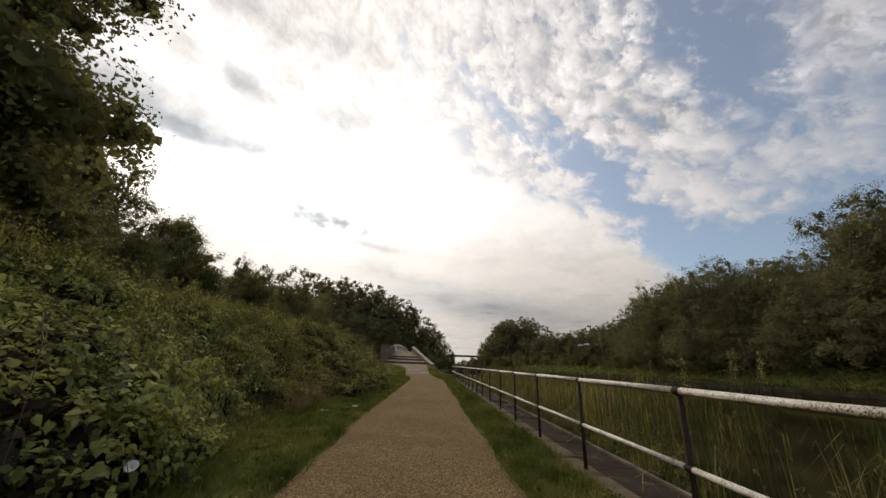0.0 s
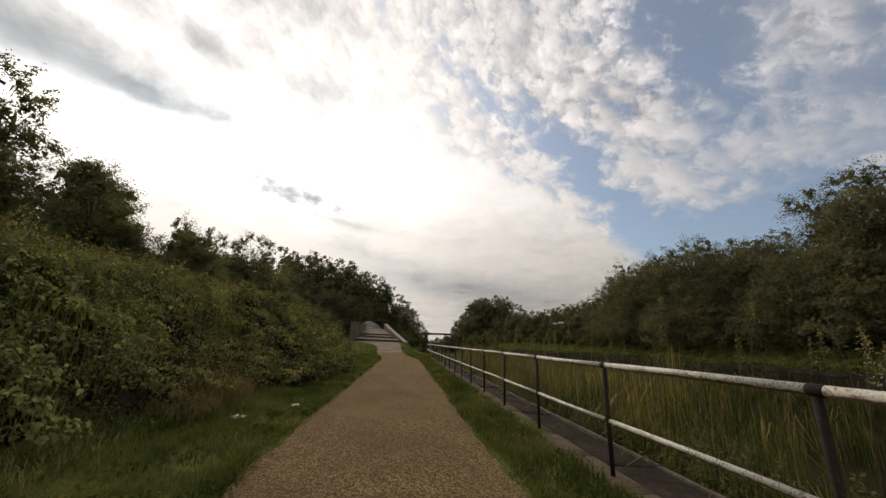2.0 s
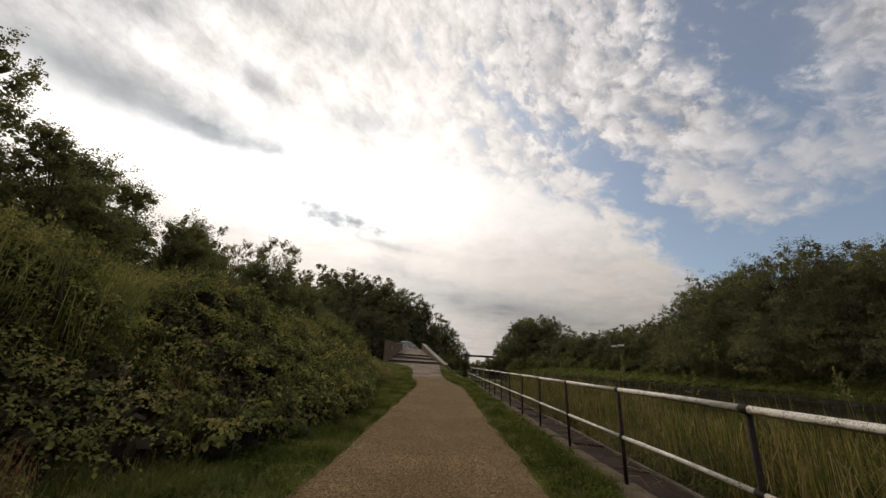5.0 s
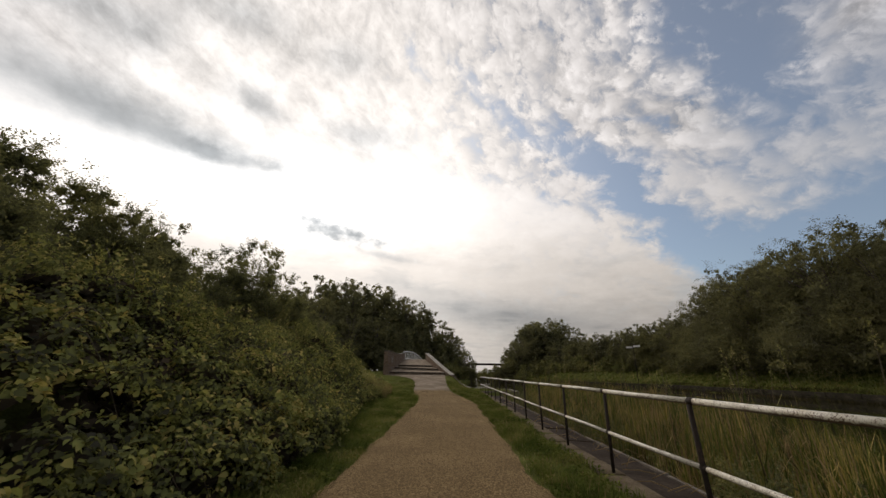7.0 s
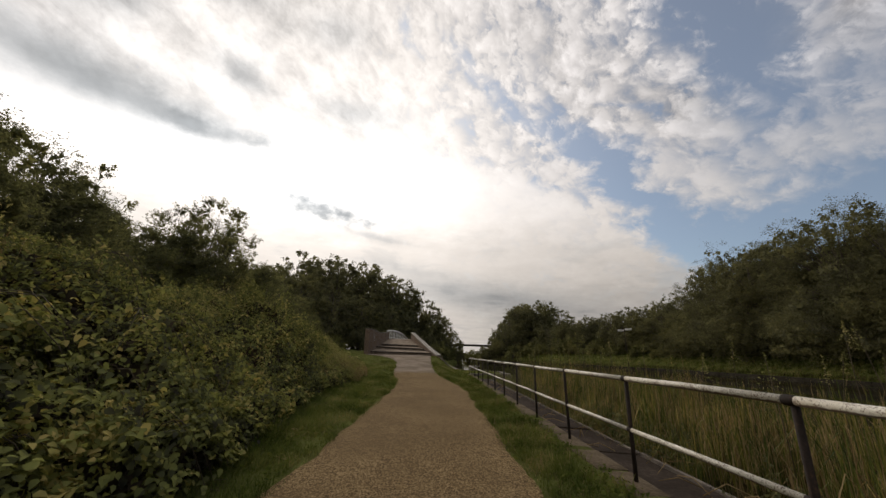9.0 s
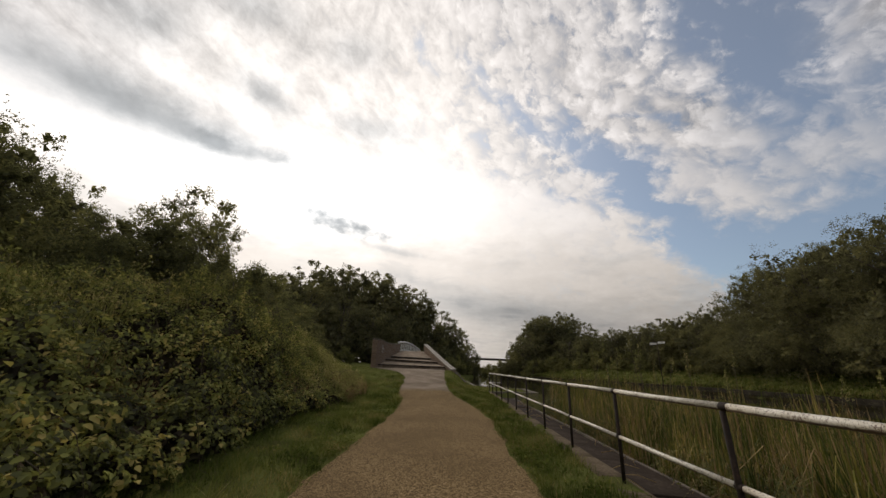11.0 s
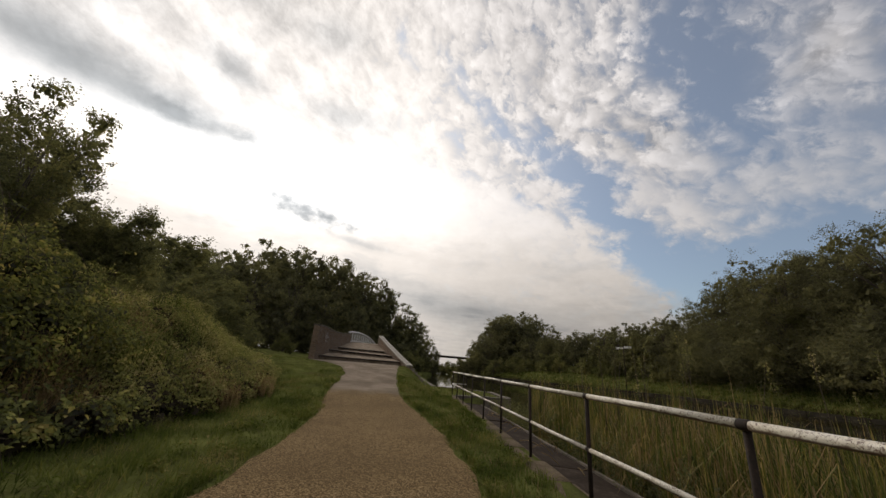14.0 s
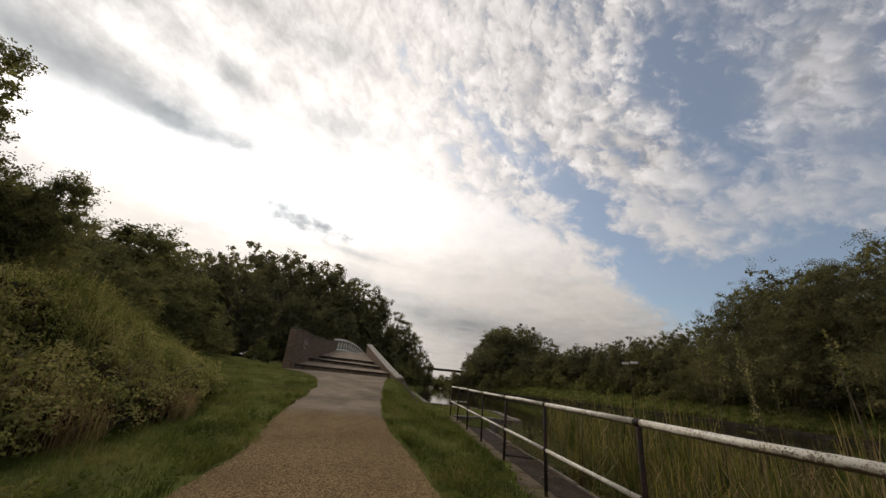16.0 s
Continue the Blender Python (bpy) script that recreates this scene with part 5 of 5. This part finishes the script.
def reeds():
    n = 100000
    y = rng.uniform(-6, 41, n)
    x = 3.55 + 4.6 * rng.uniform(0, 1, n) ** 1.35
    gap = np.sin(y * 0.8 + x * 0.5) + 0.8 * np.sin(x * 1.3 - y * 0.35) + 0.6 * np.sin(y * 2.1)
    tuft = np.sin(x * 7.1 + 2 * np.sin(y * 1.9)) * np.sin(y * 6.3 + x)
    keep = (gap + 0.9 * smooth(15, 19, y) > -0.35 + rng.uniform(-0.4, 0.4, n)) & (tuft > rng.uniform(-0.55, 0.75, n)) & (x > 3.55 + 0.2 * np.maximum(0, y - 31)) & (y < 40) & ~((np.abs(y - 6.7) < 0.8 + 0.25 * (x - 4)) & (x > 4.0))
    x, y = x[keep], y[keep]
    k = len(x)
    tall = 1.0 + 0.35 * np.exp(-((y - 11.5) / 3.0) ** 2) + 0.22 * smooth(20, 26, y)
    h = 1.05 * tall * (rng.uniform(0.7, 1.3, k) + 0.5 * (rng.uniform(size=k) > 0.965) * rng.uniform(0.2, 1, k)) * (0.55 + 0.35 * lumps(x, y) + 0.35 * lumps(x * 2.6, y * 2.2)) * np.clip(0.62 + (x - 3.55) * 0.5, 0.62, 1)
    foot = np.stack([x, y, np.full(k, WATER_Z - 0.1)], 1)
    dead = rng.uniform(size=k) < 0.12 + 0.4 * lumps(x * 0.7 + 2, y * 0.5) * smooth(6, 20, y)
    bent = rng.uniform(size=k) < 0.38
    for name, pick, mat, label in (("reed_bed", ~dead, "reed", "tall upright green reeds standing in the water"), ("dead_reeds", dead, "dry", "bent straw-coloured dead reeds")):
        c, over = pick.sum(), bent[pick] | (dead[pick] & (rng.uniform(size=pick.sum()) < 0.4))
        lean = np.where(over, rng.uniform(0.15, 0.6, c), rng.uniform(0.02, 0.24, c))
        droop = np.where(over, rng.uniform(0.5, 1.3, c), rng.uniform(-0.2, 0.15, c))
        ob = quads(name, arching_blades(foot[pick], h[pick], lean, rng.uniform(0.006, 0.018, c), droop), M_LEAF[mat])
        tagged(ob, label, "reeds", kind="stuff")
    # seed heads on tall stalks
    pts, stalks = [], bmesh.new()
    r = random.Random(77)
    spots = [(r.uniform(4, 8.5), r.uniform(6, 36), r.uniform(1.9, 2.7)) for _ in range(40)] + [(r.uniform(4.6, 6.2), r.uniform(29.8, 32.2), r.uniform(2.3, 3.0)) for _ in range(8)]
    for xx, yy, hh in spots:
        lx, ly = r.uniform(-0.25, 0.25), r.uniform(-0.25, 0.25)
        tube(stalks, [(xx, yy, WATER_Z), (xx + lx * 0.4, yy + ly * 0.4, WATER_Z + hh * 0.6), (xx + lx, yy + ly, WATER_Z + hh)], [0.01, 0.008, 0.004], 4)
        f = rng.uniform(0, 1, 60)[:, None]
        pts.append(np.array([xx + lx, yy + ly, WATER_Z + hh - 0.45]) + f * np.array([0.0, 0, 0.5]) + rng.normal(size=(60, 3)) * np.array([0.06, 0.06, 0.02]) * (1.1 - f))
    top = tagged(new("seeding_reeds"), "tall thin reed stalks with pale seed heads", "reeds", kind="stuff")
    part("stalk_bundle", stalks, M_CANE, top)
    quads("seed_heads", leaf_corners(np.concatenate(pts), 0.04, np.array([0, 0, 0.2]), 0.9, 0.5), M_LEAF["weed"], top)
    # dead stalks lying over the apron
    bm = bmesh.new()
    for _ in range(110):
        yy = r.uniform(2, 38)
        a = r.uniform(0, 6.28)
        p = Vector((r.uniform(2.6, 3.5), yy, -0.28))
        q = p + Vector((math.cos(a) * 0.5, math.sin(a) * 0.5, r.uniform(0, 0.12)))
        tube(bm, [p, p.lerp(q, 0.5) + Vector((0, 0, r.uniform(0.02, 0.16))), q], [0.006, 0.006, 0.004], 4)
    tagged(part("fallen_stalks", bm, M_LEAF["dry"]), "dead straw stalks fallen over the stone apron", "stalks", kind="stuff")
    # low leafy waterside weeds at the stone edge
    m = 2300
    y = rng.uniform(-4, 40.5, m)
    x = 3.52 + rng.exponential(0.3, m)
    keep = np.sin(y * 0.9) + 0.5 * np.sin(y * 2.3 + 1) > -0.5
    x, y = x[keep], y[keep]
    pts = []
    for xx, yy in zip(x, y):
        h1 = random.uniform(0.3, 0.85)
        c = int(16 + 16 * h1)
        f = rng.uniform(0.1, 1, c)
        a = rng.uniform(0, 2 * np.pi, c)
        lean = rng.normal(size=2) * 0.15
        pts.append(np.stack([xx + np.cos(a) * 0.10 * (1.2 - f) + lean[0] * f, yy + np.sin(a) * 0.10 * (1.2 - f) + lean[1] * f, WATER_Z + 0.05 + h1 * f], 1))
    tagged(quads("waterside_weeds", leaf_corners(np.concatenate(pts), 0.055, np.array([0, 0, 0.6]), 0.8, 0.45), M_LEAF["tree"]), "bushy green waterside weeds along the stone edge", "weeds", kind="stuff")


reeds()


# ---- small far things ----
def far_footbridge():
    top = tagged(new("pipe_bridge"), "distant dark pipe bridge over the canal", "bridge")
    bm = bmesh.new()
    tube(bm, [(-6, 130, 4.25), (22, 130, 4.25)], [0.32, 0.32], 8)
    part("pipe", bm, M_IRON, top)
    for x in (1.2, 15.6):
        bm = bmesh.new()
        block(bm, pose(x, 130, 2.2), (0.5, 0.6, 4.0), 0.05)
        part("pier", bm, M_STONE, top)
    for x in (1.2, 4.6, 15.6):
        bm = bmesh.new()
        tube(bm, [(x, 130, 4.5), (x, 130, 5.3)], [0.03, 0.03], 5)
        part("post", bm, M_IRON, top)


far_footbridge()


def canal_sign():
    x, y = 30.5, 74.4
    z = float(land(x, y))
    top = tagged(new("canal_sign"), "white two-armed sign board on a slim dark pole", "sign")
    bm = bmesh.new()
    tube(bm, [(x, y, z - 0.3), (x, y, 6.2)], [0.06, 0.05], 8)
    part("pole", bm, M_IRON, top)
    for side, dz, turn in ((-1, -0.15, 8), (1, 0.2, -6)):
        bm = bmesh.new()
        block(bm, pose(x + side * 0.62, y - 0.06, 5.95 + dz * 0.6, 0, -4, turn), (1.1, 0.06, 0.3), 0.02)
        part("board", bm, M_WHITE, top, "blank white sign board")


canal_sign()


def litter(x, y, w, seed):
    r = random.Random(seed)
    bm = bmesh.new()
    n = 7
    grid = [[bm.verts.new((x + w * (i / (n - 1) - 0.5), y + 0.7 * w * (j / (n - 1) - 0.5), float(land(x, y)) + 0.05 + 0.04 * r.random())) for i in range(n)] for j in range(n)]
    for j in range(n - 1):
        for i in range(n - 1):
            bm.faces.new((grid[j][i], grid[j][i + 1], grid[j + 1][i + 1], grid[j + 1][i]))
    ob = part("litter", bm, M_WHITE)
    m = ob.modifiers.new("thick", "SOLIDIFY")
    m.thickness = 0.004
    return tagged(ob, "crumpled white scrap of litter in the grass", "litter")


litter(-2.05, 10.25, 0.13, 1)
litter(-2.55, 9.2, 0.18, 2)


def bindweed(x, y, z, r, tilt):
    bm = bmesh.new()
    rings = []
    for k, (rad, h) in enumerate(((0.08, 0), (0.25, 0.5), (0.6, 0.85), (1.0, 1.0))):
        rings.append([bm.verts.new((rad * r * math.cos(a), rad * r * math.sin(a), h * r * 0.9)) for a in (2 * math.pi * i / 14 for i in range(14))])
    for a, b in zip(rings, rings[1:]):
        for i in range(14):
            bm.faces.new((a[i], a[(i + 1) % 14], b[(i + 1) % 14], b[i])).smooth = True
    ob = part("bindweed_flower", bm, M_PETAL)
    m = ob.modifiers.new("thick", "SOLIDIFY")
    m.thickness = 0.002
    ob.matrix_world = pose(x, y, z, *tilt)
    return tagged(ob, "white trumpet-shaped bindweed flower among brambles", "flower")


M_PETAL = surface("white_petal", [(0, (0.7, 0.7, 0.68)), (1, (0.85, 0.85, 0.82))], 30, 0.6, 90, 0.001)
bindweed(-2.4, 3.35, 0.30, 0.05, (50, 0, 25))
bindweed(-4.4, 4.5, 0.95, 0.04, (40, 0, 60))
